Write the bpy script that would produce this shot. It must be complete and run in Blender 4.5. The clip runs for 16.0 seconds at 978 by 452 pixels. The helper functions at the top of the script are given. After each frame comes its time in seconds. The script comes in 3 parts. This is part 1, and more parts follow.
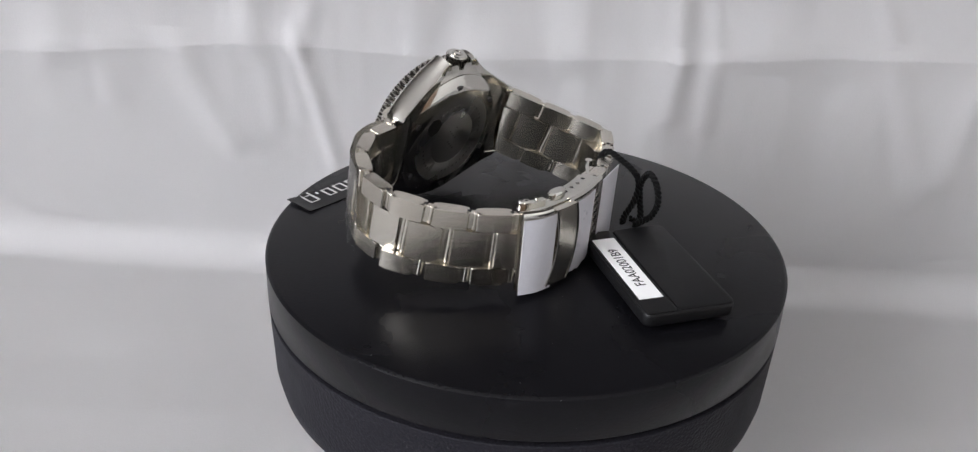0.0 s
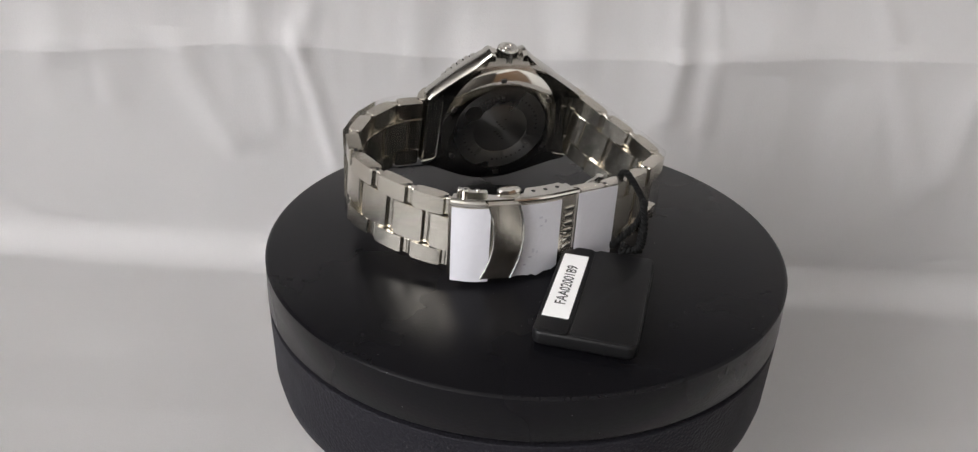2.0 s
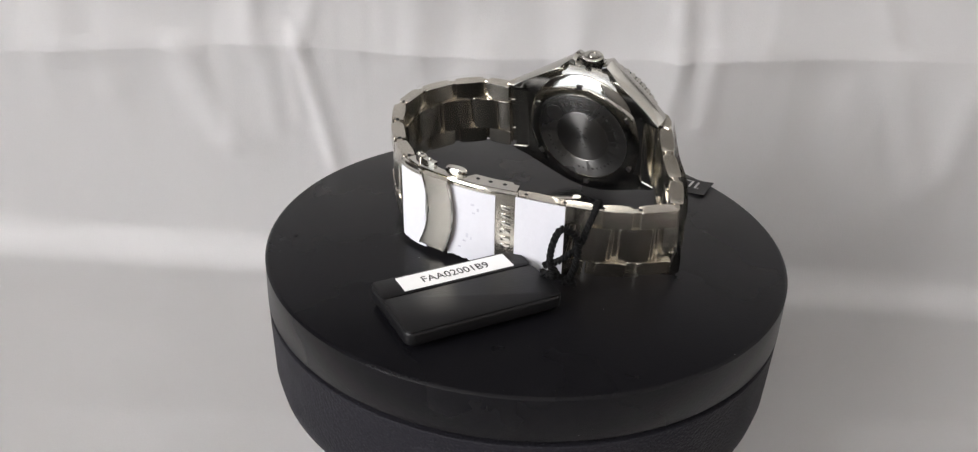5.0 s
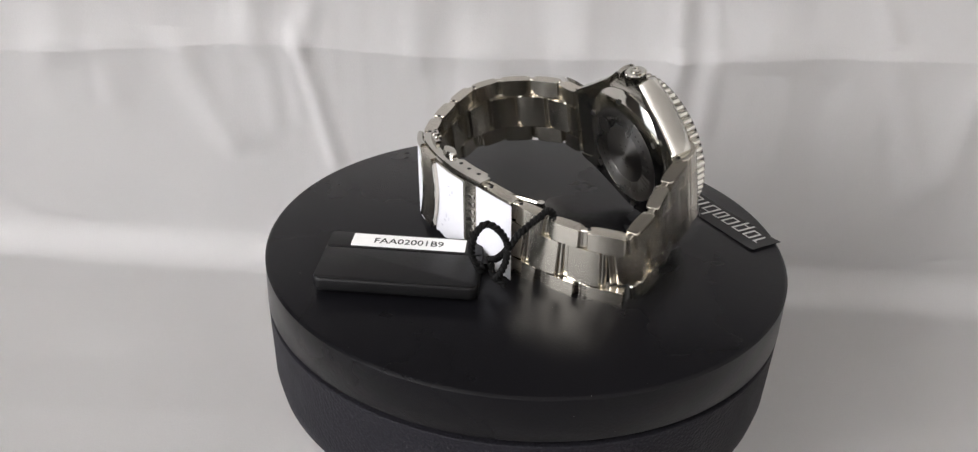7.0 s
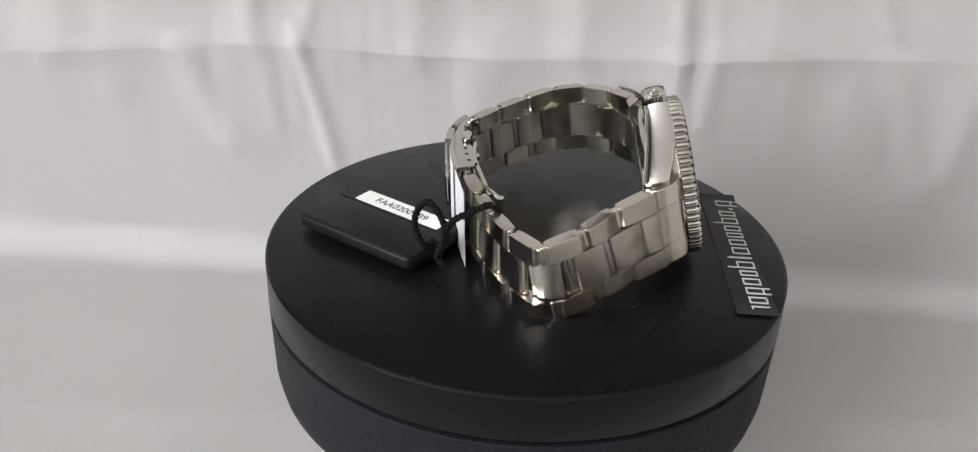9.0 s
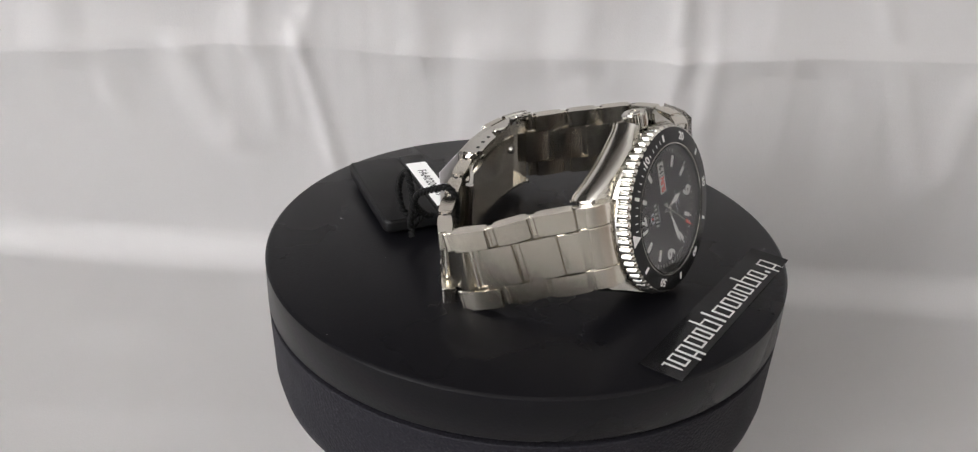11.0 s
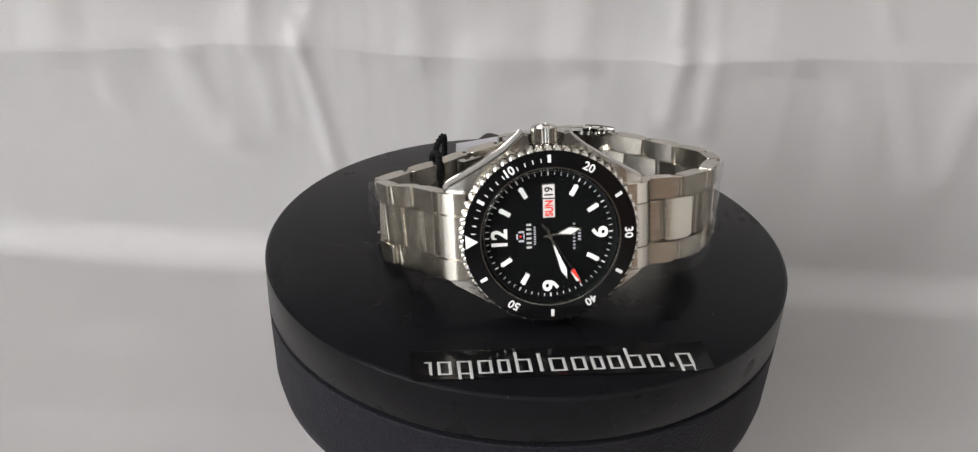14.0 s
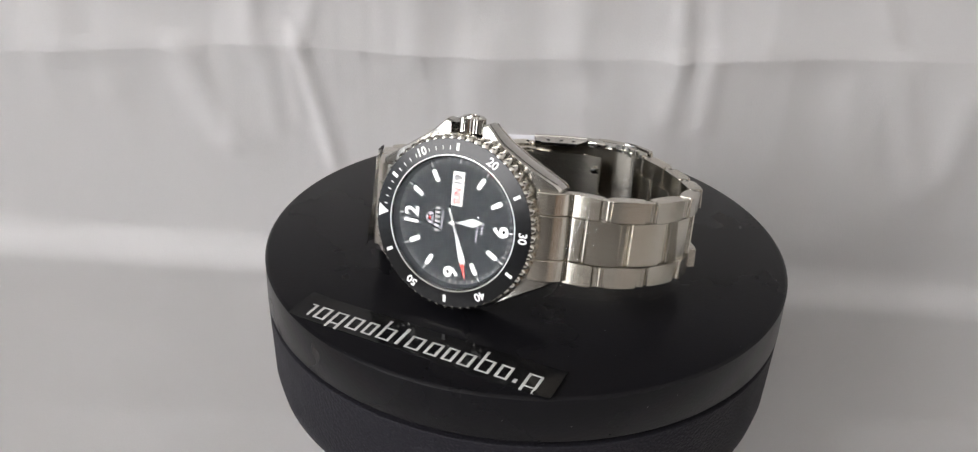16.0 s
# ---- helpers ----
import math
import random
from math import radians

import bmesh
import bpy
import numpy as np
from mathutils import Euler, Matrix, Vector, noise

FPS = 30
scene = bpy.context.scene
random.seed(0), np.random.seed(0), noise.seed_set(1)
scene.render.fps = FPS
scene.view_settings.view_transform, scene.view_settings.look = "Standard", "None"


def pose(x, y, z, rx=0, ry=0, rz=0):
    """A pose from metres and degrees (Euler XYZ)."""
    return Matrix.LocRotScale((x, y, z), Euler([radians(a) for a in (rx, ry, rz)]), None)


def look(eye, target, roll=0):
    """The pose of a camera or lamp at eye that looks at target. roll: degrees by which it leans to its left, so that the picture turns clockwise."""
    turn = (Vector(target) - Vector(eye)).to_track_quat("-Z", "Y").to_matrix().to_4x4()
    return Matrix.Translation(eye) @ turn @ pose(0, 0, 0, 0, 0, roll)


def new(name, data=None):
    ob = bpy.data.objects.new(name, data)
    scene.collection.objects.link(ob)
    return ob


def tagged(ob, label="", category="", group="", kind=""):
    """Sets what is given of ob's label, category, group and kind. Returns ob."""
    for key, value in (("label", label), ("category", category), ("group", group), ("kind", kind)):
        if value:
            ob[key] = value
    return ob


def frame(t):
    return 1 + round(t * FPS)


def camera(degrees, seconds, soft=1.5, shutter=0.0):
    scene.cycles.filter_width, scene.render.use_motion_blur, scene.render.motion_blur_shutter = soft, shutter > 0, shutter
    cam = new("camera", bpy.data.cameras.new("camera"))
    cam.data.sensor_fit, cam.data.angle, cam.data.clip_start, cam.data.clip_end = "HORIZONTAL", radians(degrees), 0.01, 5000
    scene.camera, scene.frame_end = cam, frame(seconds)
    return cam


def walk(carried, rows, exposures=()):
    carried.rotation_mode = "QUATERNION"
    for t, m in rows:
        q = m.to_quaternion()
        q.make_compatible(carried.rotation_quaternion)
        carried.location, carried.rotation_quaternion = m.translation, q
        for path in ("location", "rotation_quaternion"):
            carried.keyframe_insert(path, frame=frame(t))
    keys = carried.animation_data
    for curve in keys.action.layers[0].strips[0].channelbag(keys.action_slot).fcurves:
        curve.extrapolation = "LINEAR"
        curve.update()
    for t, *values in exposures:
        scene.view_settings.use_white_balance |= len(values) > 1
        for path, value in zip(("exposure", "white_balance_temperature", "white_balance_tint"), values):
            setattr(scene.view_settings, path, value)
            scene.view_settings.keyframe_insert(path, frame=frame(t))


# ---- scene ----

# ---------------------------------------------------------------- camera
cam = camera(57.0, 16.0, soft=1.3)
EYE = Vector((0.0, -0.22503, 0.12333))
PITCH, YAW, ROLL = radians(28.210), radians(-2.672), 2.345
AIM = Vector((math.sin(YAW) * math.cos(PITCH), math.cos(YAW) * math.cos(PITCH), -math.sin(PITCH)))
walk(cam, [(0.0, look(EYE, EYE + AIM, ROLL)), (16.0, look(EYE, EYE + AIM, ROLL))],
     exposures=[(0.0, 0.0, 6180, 13), (0.5, 0.0, 6210, 13), (0.9, -0.08, 6480, 13), (1.5, -0.08, 6500, 12.5), (2.5, 0.0, 6500, 12), (3.5, 0.03, 6500, 12), (7.5, 0.06, 6500, 12), (9.0, 0.05, 6500, 12),
                (11.5, 0.02, 6500, 12), (13.0, -0.06, 6500, 12), (14.0, -0.10, 6500, 12), (15.0, -0.04, 6500, 12), (16.0, -0.08, 6500, 12)])

# turntable angle in degrees at each time
TURN = [(0.0, 52.03), (1.0, 36.33), (2.0, 20.60), (3.0, 4.82), (4.0, -11.01), (5.15, -29.27), (6.5, -50.70), (7.5, -66.60), (8.5, -82.53),
        (9.0, -90.51), (10.15, -108.90), (11.5, -130.51), (12.5, -146.53), (13.5, -162.56), (14.5, -178.55), (15.5, -194.49), (16.0, -202.46)]

# ---------------------------------------------------------------- world and light
world = bpy.data.worlds.new("daylight")
scene.world = world
world.use_nodes = True
wn = world.node_tree.nodes
sky = wn.new("ShaderNodeTexSky")
sky.sky_type, sky.sun_disc = "NISHITA", False
sky.sun_elevation, sky.sun_rotation = radians(35), radians(-70)
world.node_tree.links.new(sky.outputs[0], wn["Background"].inputs[0])
wn["Background"].inputs[1].default_value = 0.08


def window_light(name, eye, target, w, h, watts, colour):
    lamp = bpy.data.lights.new(name, "AREA")
    lamp.shape, lamp.size, lamp.size_y, lamp.energy, lamp.color = "RECTANGLE", w, h, watts, colour
    ob = new(name, lamp)
    ob.matrix_world = look(eye, target)
    return ob


window_light("window_daylight", (-1.55, -1.62, 1.03), (0.0, -1.62, 0.88), 1.9, 1.5, 106.0, (1.0, 0.985, 0.97))


# ---------------------------------------------------------------- materials
def material(name, colour, rough=0.5, metal=0.0, spread=0.06, scale=200.0, bump=0.0, bump_scale=900.0, stretch=(1, 1, 1),
             rough_spread=0.1, coat=0.0, specks=0.0, cells=0.0, spec=0.5, by_object=0.0):
    m = bpy.data.materials.new(name)
    m.use_nodes = True
    n, l = m.node_tree.nodes, m.node_tree.links
    b = n["Principled BSDF"]
    b.inputs["Metallic"].default_value = metal
    b.inputs["Specular IOR Level"].default_value = spec
    b.inputs["Coat Weight"].default_value = coat
    b.inputs["Coat Roughness"].default_value = 0.08
    co = n.new("ShaderNodeTexCoord")
    mp = n.new("ShaderNodeMapping")
    mp.inputs["Scale"].default_value = stretch
    l.new(co.outputs["Object"], mp.inputs[0])
    big = n.new("ShaderNodeTexNoise")
    big.inputs["Scale"].default_value = scale * 0.2
    big.inputs["Detail"].default_value = 5
    l.new(co.outputs["Object"], big.inputs["Vector"])
    fine = n.new("ShaderNodeTexNoise")
    fine.inputs["Scale"].default_value = bump_scale
    fine.inputs["Detail"].default_value = 4
    l.new(mp.outputs[0], fine.inputs["Vector"])
    mixv = n.new("ShaderNodeMath")
    mixv.operation = "ADD"
    l.new(big.outputs[0], mixv.inputs[0])
    l.new(fine.outputs[0], mixv.inputs[1])
    ramp = n.new("ShaderNodeMapRange")
    ramp.inputs[1].default_value, ramp.inputs[2].default_value = 0.6, 1.4
    ramp.inputs[3].default_value, ramp.inputs[4].default_value = 1 - spread, 1 + spread
    l.new(mixv.outputs[0], ramp.inputs[0])
    value = ramp.outputs[0]
    if by_object:
        info = n.new("ShaderNodeObjectInfo")
        r2 = n.new("ShaderNodeMapRange")
        r2.inputs[3].default_value, r2.inputs[4].default_value = 1 - by_object, 1 + by_object
        l.new(info.outputs["Random"], r2.inputs[0])
        mul = n.new("ShaderNodeMath")
        mul.operation = "MULTIPLY"
        l.new(value, mul.inputs[0])
        l.new(r2.outputs[0], mul.inputs[1])
        value = mul.outputs[0]
    tint = n.new("ShaderNodeVectorMath")
    tint.operation = "SCALE"
    tint.inputs[0].default_value = colour
    l.new(value, tint.inputs["Scale"])
    out = tint.outputs[0]
    if specks:
        dots = n.new("ShaderNodeTexVoronoi")
        dots.inputs["Scale"].default_value = 260
        l.new(co.outputs["Object"], dots.inputs["Vector"])
        lt = n.new("ShaderNodeMath")
        lt.operation = "LESS_THAN"
        lt.inputs[1].default_value = specks
        l.new(dots.outputs["Distance"], lt.inputs[0])
        mx = n.new("ShaderNodeMix")
        mx.data_type = "RGBA"
        l.new(lt.outputs[0], mx.inputs[0])
        l.new(out, mx.inputs[6])
        mx.inputs[7].default_value = (0.4, 0.4, 0.4, 1)
        out = mx.outputs[2]
    l.new(out, b.inputs["Base Color"])
    rr = n.new("ShaderNodeMapRange")
    rr.inputs[1].default_value, rr.inputs[2].default_value = 0.3, 0.7
    rr.inputs[3].default_value, rr.inputs[4].default_value = max(0.02, rough - rough_spread * rough), rough + rough_spread * rough
    l.new(big.outputs[0], rr.inputs[0])
    l.new(rr.outputs[0], b.inputs["Roughness"])
    if bump:
        bp = n.new("ShaderNodeBump")
        bp.inputs["Strength"].default_value = bump
        bp.inputs["Distance"].default_value = 0.0004
        src = fine.outputs[0]
        if cells:
            vo = n.new("ShaderNodeTexVoronoi")
            vo.inputs["Scale"].default_value = cells
            l.new(co.outputs["Object"], vo.inputs["Vector"])
            ad = n.new("ShaderNodeMath")
            ad.operation = "ADD"
            l.new(vo.outputs["Distance"], ad.inputs[0])
            l.new(fine.outputs[0], ad.inputs[1])
            src = ad.outputs[0]
        l.new(src, bp.inputs["Height"])
        l.new(bp.outputs[0], b.inputs["Normal"])
    return m


BRUSHED = material("brushed_steel", (0.62, 0.585, 0.515), 0.22, 1.0, 0.09, 150, 0.05, 2600, (0.05, 0.05, 1.6), 0.12, by_object=0.07)
BRUSHED_FACE = material("brushed_case_steel", (0.54, 0.525, 0.485), 0.24, 1.0, 0.05, 150, 0.08, 1400, (0.15, 1, 1), 0.15)
POLISHED = material("polished_steel", (0.58, 0.565, 0.52), 0.11, 1.0, 0.03, 150, 0.02, 600)
FLANK = material("polished_flank_steel", (0.58, 0.565, 0.525), 0.17, 1.0, 0.04, 150, 0.03, 800)
BACKPLATE = material("caseback_steel", (0.48, 0.47, 0.455), 0.27, 1.0, 0.06, 200, 0.0, 1800)
DARK_STEEL = material("dark_engraved_steel", (0.12, 0.115, 0.11), 0.4, 1.0, 0.1, 300, 0.05, 900)
ENGRAVED = material("shallow_engraving", (0.26, 0.25, 0.24), 0.4, 1.0, 0.1, 300, 0.05, 900)
# for small discs on uncut metal: the black stands for shade inside holes
HOLE = material("dark_hole", (0.01, 0.01, 0.01), 0.7, 0.0, 0.2, 300)
LID = material("black_satin_paint", (0.0044, 0.0043, 0.0053), 0.28, 0.0, 0.2, 90, 0.10, 1500, (1, 1, 1), 0.2, specks=0.020, spec=0.15)
LEATHER = material("black_leatherette", (0.0140, 0.0136, 0.0168), 0.5, 0.0, 0.15, 200, 0.5, 1500, (1, 1, 1), 0.2, cells=1300, spec=0.08)
PLASTIC = material("black_tag_plastic", (0.0065, 0.0064, 0.0068), 0.42, 0.0, 0.2, 200, 0.15, 2200, (1, 1, 1), 0.15, spec=0.2)
GLOSSY = material("black_glossy_strip", (0.004, 0.004, 0.0045), 0.1, 0.0, 0.2, 100, 0.05, 120, (1, 1, 1), 0.3, spec=0.22)
CORD = material("black_cord", (0.005, 0.005, 0.005), 0.7, 0.0, 0.25, 500, 0.3, 3000, spec=0.12)
PAPER = material("white_paper", (0.58, 0.58, 0.615), 0.75, 0.0, 0.03, 300, 0.25, 700)
GREYPRINT = material("grey_white_print", (0.45, 0.45, 0.44), 0.5, 0.0, 0.05, 500)
STICKER = material("white_sticker", (0.82, 0.82, 0.81), 0.5, 0.0, 0.02, 300, 0.05, 900)
INK = material("black_ink", (0.02, 0.02, 0.02), 0.6, 0.0, 0.2, 900)
SMUDGE = material("grey_ink_marks", (0.45, 0.45, 0.5), 0.7, 0.0, 0.2, 900)
WHITE = material("white_print", (0.80, 0.80, 0.78), 0.5, 0.0, 0.03, 500)
LUME = material("white_lume", (0.72, 0.74, 0.71), 0.55, 0.0, 0.03, 700)
DIAL = material("black_dial", (0.0022, 0.0028, 0.003), 0.35, 0.0, 0.2, 300, 0.03, 2500, spec=0.06)
INSERT = material("black_bezel_insert", (0.003, 0.003, 0.0034), 0.2, 0.0, 0.15, 300, 0.02, 900, spec=0.3)
RED = material("red_paint", (0.72, 0.035, 0.02), 0.4, 0.0, 0.05, 500)
WINDOW_DISC = material("white_date_disc", (0.62, 0.62, 0.60), 0.5, 0.0, 0.03, 700)
CLOTH = material("white_cotton_sheet", (0.76, 0.75, 0.745), 0.85, 0.0, 0.02, 25, 0.25, 1600, (1, 1, 1), 0.05, spec=0.25)
PLASTER = material("room_plaster", (0.075, 0.07, 0.065), 0.9, 0.0, 0.06, 6, 0.2, 60)
CEILING = material("ceiling_paint", (0.82, 0.81, 0.79), 0.9, 0.0, 0.04, 6, 0.1, 60)
WOOD = material("wood_floor", (0.16, 0.10, 0.06), 0.5, 0.0, 0.2, 12, 0.1, 50, (0.1, 1, 1))


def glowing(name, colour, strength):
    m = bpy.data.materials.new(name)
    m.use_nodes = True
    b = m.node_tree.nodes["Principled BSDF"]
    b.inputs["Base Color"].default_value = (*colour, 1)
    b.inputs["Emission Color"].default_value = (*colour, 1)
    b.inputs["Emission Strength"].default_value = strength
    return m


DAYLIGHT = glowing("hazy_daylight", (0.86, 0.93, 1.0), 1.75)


def clear(name, rough, ior, tint=(1, 1, 1), alpha=1.0, bump=0.0):
    m = bpy.data.materials.new(name)
    m.use_nodes = True
    n, l = m.node_tree.nodes, m.node_tree.links
    b = n["Principled BSDF"]
    b.inputs["Base Color"].default_value = (*tint, 1)
    b.inputs["Roughness"].default_value = rough
    b.inputs["IOR"].default_value = ior
    b.inputs["Transmission Weight"].default_value = 1.0
    b.inputs["Alpha"].default_value = alpha
    if bump:
        noise_n = n.new("ShaderNodeTexNoise")
        noise_n.inputs["Scale"].default_value = 220
        bp = n.new("ShaderNodeBump")
        bp.inputs["Strength"].default_value = bump
        bp.inputs["Distance"].default_value = 0.001
        l.new(noise_n.outputs[0], bp.inputs["Height"])
        l.new(bp.outputs[0], b.inputs["Normal"])
    return m


CRYSTAL = clear("mineral_crystal", 0.01, 1.34)


def thin_film(name):
    """A wrinkled film too thin to bend light: clear, with a gloss that grows at glancing angles."""
    m = bpy.data.materials.new(name)
    m.use_nodes = True
    n, l = m.node_tree.nodes, m.node_tree.links
    n.remove(n["Principled BSDF"])
    see, shine, mix, fres = (n.new("ShaderNode" + k) for k in ("BsdfTransparent", "BsdfGlossy", "MixShader", "Fresnel"))
    see.inputs[0].default_value = (0.97, 0.97, 0.965, 1)
    shine.inputs["Roughness"].default_value = 0.06
    fres.inputs[0].default_value = 1.3
    wrinkle, bp = n.new("ShaderNodeTexNoise"), n.new("ShaderNodeBump")
    wrinkle.inputs["Scale"].default_value = 130
    bp.inputs["Strength"].default_value, bp.inputs["Distance"].default_value = 0.25, 0.0006
    l.new(wrinkle.outputs[0], bp.inputs["Height"])
    l.new(bp.outputs[0], shine.inputs["Normal"])
    l.new(fres.outputs[0], mix.inputs[0])
    l.new(see.outputs[0], mix.inputs[1])
    l.new(shine.outputs[0], mix.inputs[2])
    l.new(mix.outputs[0], n["Material Output"].inputs[0])
    return m


FILM = thin_film("clear_film")

# ---------------------------------------------------------------- building helpers
MM = 0.001
U = Vector((-0.9987, -0.0108, 0.049)).normalized()
N = Vector((0.0017, 0.9691, 0.2468)).normalized()
V = N.cross(U).normalized()
U = V.cross(N).normalized()
CENTRE = Vector((1.2, 43.0, 23.5))
SIZE = 0.985
# watch space in mm (u from 12 to 6, v towards the crown, n out of the dial) to turntable space in metres
WATCH = Matrix.Scale(MM, 4) @ Matrix.Translation(CENTRE) @ Matrix((U, V, N)).transposed().to_4x4() @ Matrix.Scale(SIZE, 4)
SCALE_MM = Matrix.Scale(MM, 4)


def brushed_by_uv(m, amount):
    """Stretches the gloss across the brushing, along the u of the mesh."""
    n, l = m.node_tree.nodes, m.node_tree.links
    tg = n.new("ShaderNodeTangent")
    tg.direction_type, tg.uv_map = "UV_MAP", "brushing"
    b = n["Principled BSDF"]
    b.inputs["Anisotropic"].default_value = amount
    l.new(tg.outputs[0], b.inputs["Tangent"])


brushed_by_uv(BRUSHED, 0.8)


def ring_brushed(m, centre):
    """Fine turning lines in rings round a centre."""
    n, l = m.node_tree.nodes, m.node_tree.links
    co = n.new("ShaderNodeTexCoord")
    ds = n.new("ShaderNodeVectorMath")
    ds.operation = "SUBTRACT"
    ds.inputs[1].default_value = centre
    l.new(co.outputs["Object"], ds.inputs[0])
    nz = n.new("ShaderNodeVectorMath")
    nz.operation = "NORMALIZE"
    l.new(ds.outputs[0], nz.inputs[0])
    b = n["Principled BSDF"]
    b.inputs["Anisotropic"].default_value = 0.8
    l.new(nz.outputs[0], b.inputs["Tangent"])


ring_brushed(BACKPLATE, WATCH @ Vector((0, 0, -12.95)))


def part(name, bm, mat, parent=None, label="", smooth=35, across=None):
    me = bpy.data.meshes.new(name)
    bmesh.ops.recalc_face_normals(bm, faces=bm.faces)
    bm.normal_update()
    if mat is BRUSHED:
        across = across or Vector((0, 0, 1))
        uv = bm.loops.layers.uv.new("brushing")
        for f in bm.faces:
            side = across.cross(f.normal) if f.normal.length > 0.5 else Vector((1, 0, 0))
            for lp in f.loops:
                lp[uv].uv = (lp.vert.co.dot(across) * 50, lp.vert.co.dot(side) * 50)
    bm.to_mesh(me)
    bm.free()
    me.materials.append(mat)
    if smooth:
        me.shade_smooth()
        me.set_sharp_from_angle(angle=radians(smooth))
    ob = new(name, me)
    ob.parent = parent
    if label:
        tagged(ob, label)
    return ob


def lathe(profile, seg=96, closed=True):
    """Turns (r, z) points about z. closed: the last point joins the first."""
    bm = bmesh.new()
    rings = []
    for r, z in profile:
        if r < 1e-6:
            rings.append([bm.verts.new((0, 0, z))] * seg)
        else:
            rings.append([bm.verts.new((r * math.cos(2 * math.pi * i / seg), r * math.sin(2 * math.pi * i / seg), z)) for i in range(seg)])
    pairs = list(zip(rings, rings[1:])) + ([(rings[-1], rings[0])] if closed else [])
    for a, b in pairs:
        for i in range(seg):
            j = (i + 1) % seg
            q = []
            for v in (a[i], a[j], b[j], b[i]):
                if v not in q:
                    q.append(v)
            if len(q) > 2:
                bm.faces.new(q)
    return bm


def prism(points, z0, z1, bevel=0.0, seg=2):
    bm = bmesh.new()
    f = bm.faces.new([bm.verts.new((x, y, z0)) for x, y in points])
    up = bmesh.ops.extrude_face_region(bm, geom=[f])
    for v in up["geom"]:
        if isinstance(v, bmesh.types.BMVert):
            v.co.z = z1
    if bevel:
        edges = [e for e in bm.edges if abs(e.verts[0].co.z - e.verts[1].co.z) < 1e-6]
        bmesh.ops.bevel(bm, geom=edges, offset=bevel, segments=seg, profile=0.5, affect="EDGES", clamp_overlap=True)
    return bm


def rounded(w, h, r, n=5):
    pts = []
    for cx, cy, a0 in ((w / 2 - r, h / 2 - r, 0), (-w / 2 + r, h / 2 - r, 90), (-w / 2 + r, -h / 2 + r, 180), (w / 2 - r, -h / 2 + r, 270)):
        for i in range(n + 1):
            a = radians(a0 + 90 * i / n)
            pts.append((cx + r * math.cos(a), cy + r * math.sin(a)))
    return pts


def disc_points(r, n=40, a0=0, a1=360, cx=0, cy=0):
    return [(cx + r * math.cos(radians(a0 + (a1 - a0) * i / n)), cy + r * math.sin(radians(a0 + (a1 - a0) * i / n))) for i in range(n)]


def box(x, y, z, cx=0, cy=0, cz=0, bevel=0.0):
    bm = prism([(cx - x / 2, cy - y / 2), (cx + x / 2, cy - y / 2), (cx + x / 2, cy + y / 2), (cx - x / 2, cy + y / 2)], cz - z / 2, cz + z / 2)
    if bevel:
        bmesh.ops.bevel(bm, geom=bm.edges[:], offset=bevel, segments=2, profile=0.5, affect="EDGES")
    return bm


def moved(bm, m):
    bm.transform(m)
    return bm


def join(bms):
    out = bmesh.new()
    for b in bms:
        me = bpy.data.meshes.new("tmp")
        b.to_mesh(me)
        b.free()
        out.from_mesh(me)
        bpy.data.meshes.remove(me)
    return out


def lettering(body, size, bold=0.0, depth=0.05, squeeze=1.0):
    """A bmesh of the text, centred, lying in xy, its face up."""
    cu = bpy.data.curves.new("lettering", "FONT")
    cu.body, cu.size, cu.align_x, cu.align_y, cu.offset, cu.extrude, cu.resolution_u = body, size, "CENTER", "CENTER", bold, depth, 4
    ob = new("lettering", cu)
    me = bpy.data.meshes.new_from_object(ob.evaluated_get(bpy.context.evaluated_depsgraph_get()))
    bm = bmesh.new()
    bm.from_mesh(me)
    bpy.data.objects.remove(ob)
    bpy.data.curves.remove(cu)
    bpy.data.meshes.remove(me)
    xs = [v.co.x for v in bm.verts]
    ys = [v.co.y for v in bm.verts]
    bm.transform(Matrix.Diagonal((squeeze, 1, 1, 1)) @ Matrix.Translation((-(min(xs) + max(xs)) / 2, -(min(ys) + max(ys)) / 2, 0)))
    return bm


def tube(points, r, sides=8):
    bm = bmesh.new()
    pts = [Vector(q) for q in points]
    rings = []
    ref = Vector((0.3, 0.2, 0.93)).normalized()
    for i, q in enumerate(pts):
        t = (pts[min(i + 1, len(pts) - 1)] - pts[max(i - 1, 0)]).normalized()
        a = t.cross(ref).normalized()
        ref = a.cross(t).normalized()
        rings.append([bm.verts.new(q + (a * math.cos(2 * math.pi * k / sides) + ref * math.sin(2 * math.pi * k / sides)) * r) for k in range(sides)])
    for a, b in zip(rings, rings[1:]):
        for k in range(sides):
            bm.faces.new((a[k], a[(k + 1) % sides], b[(k + 1) % sides], b[k]))
    bm.faces.new(rings[0][::-1])
    bm.faces.new(rings[-1])
    return bm


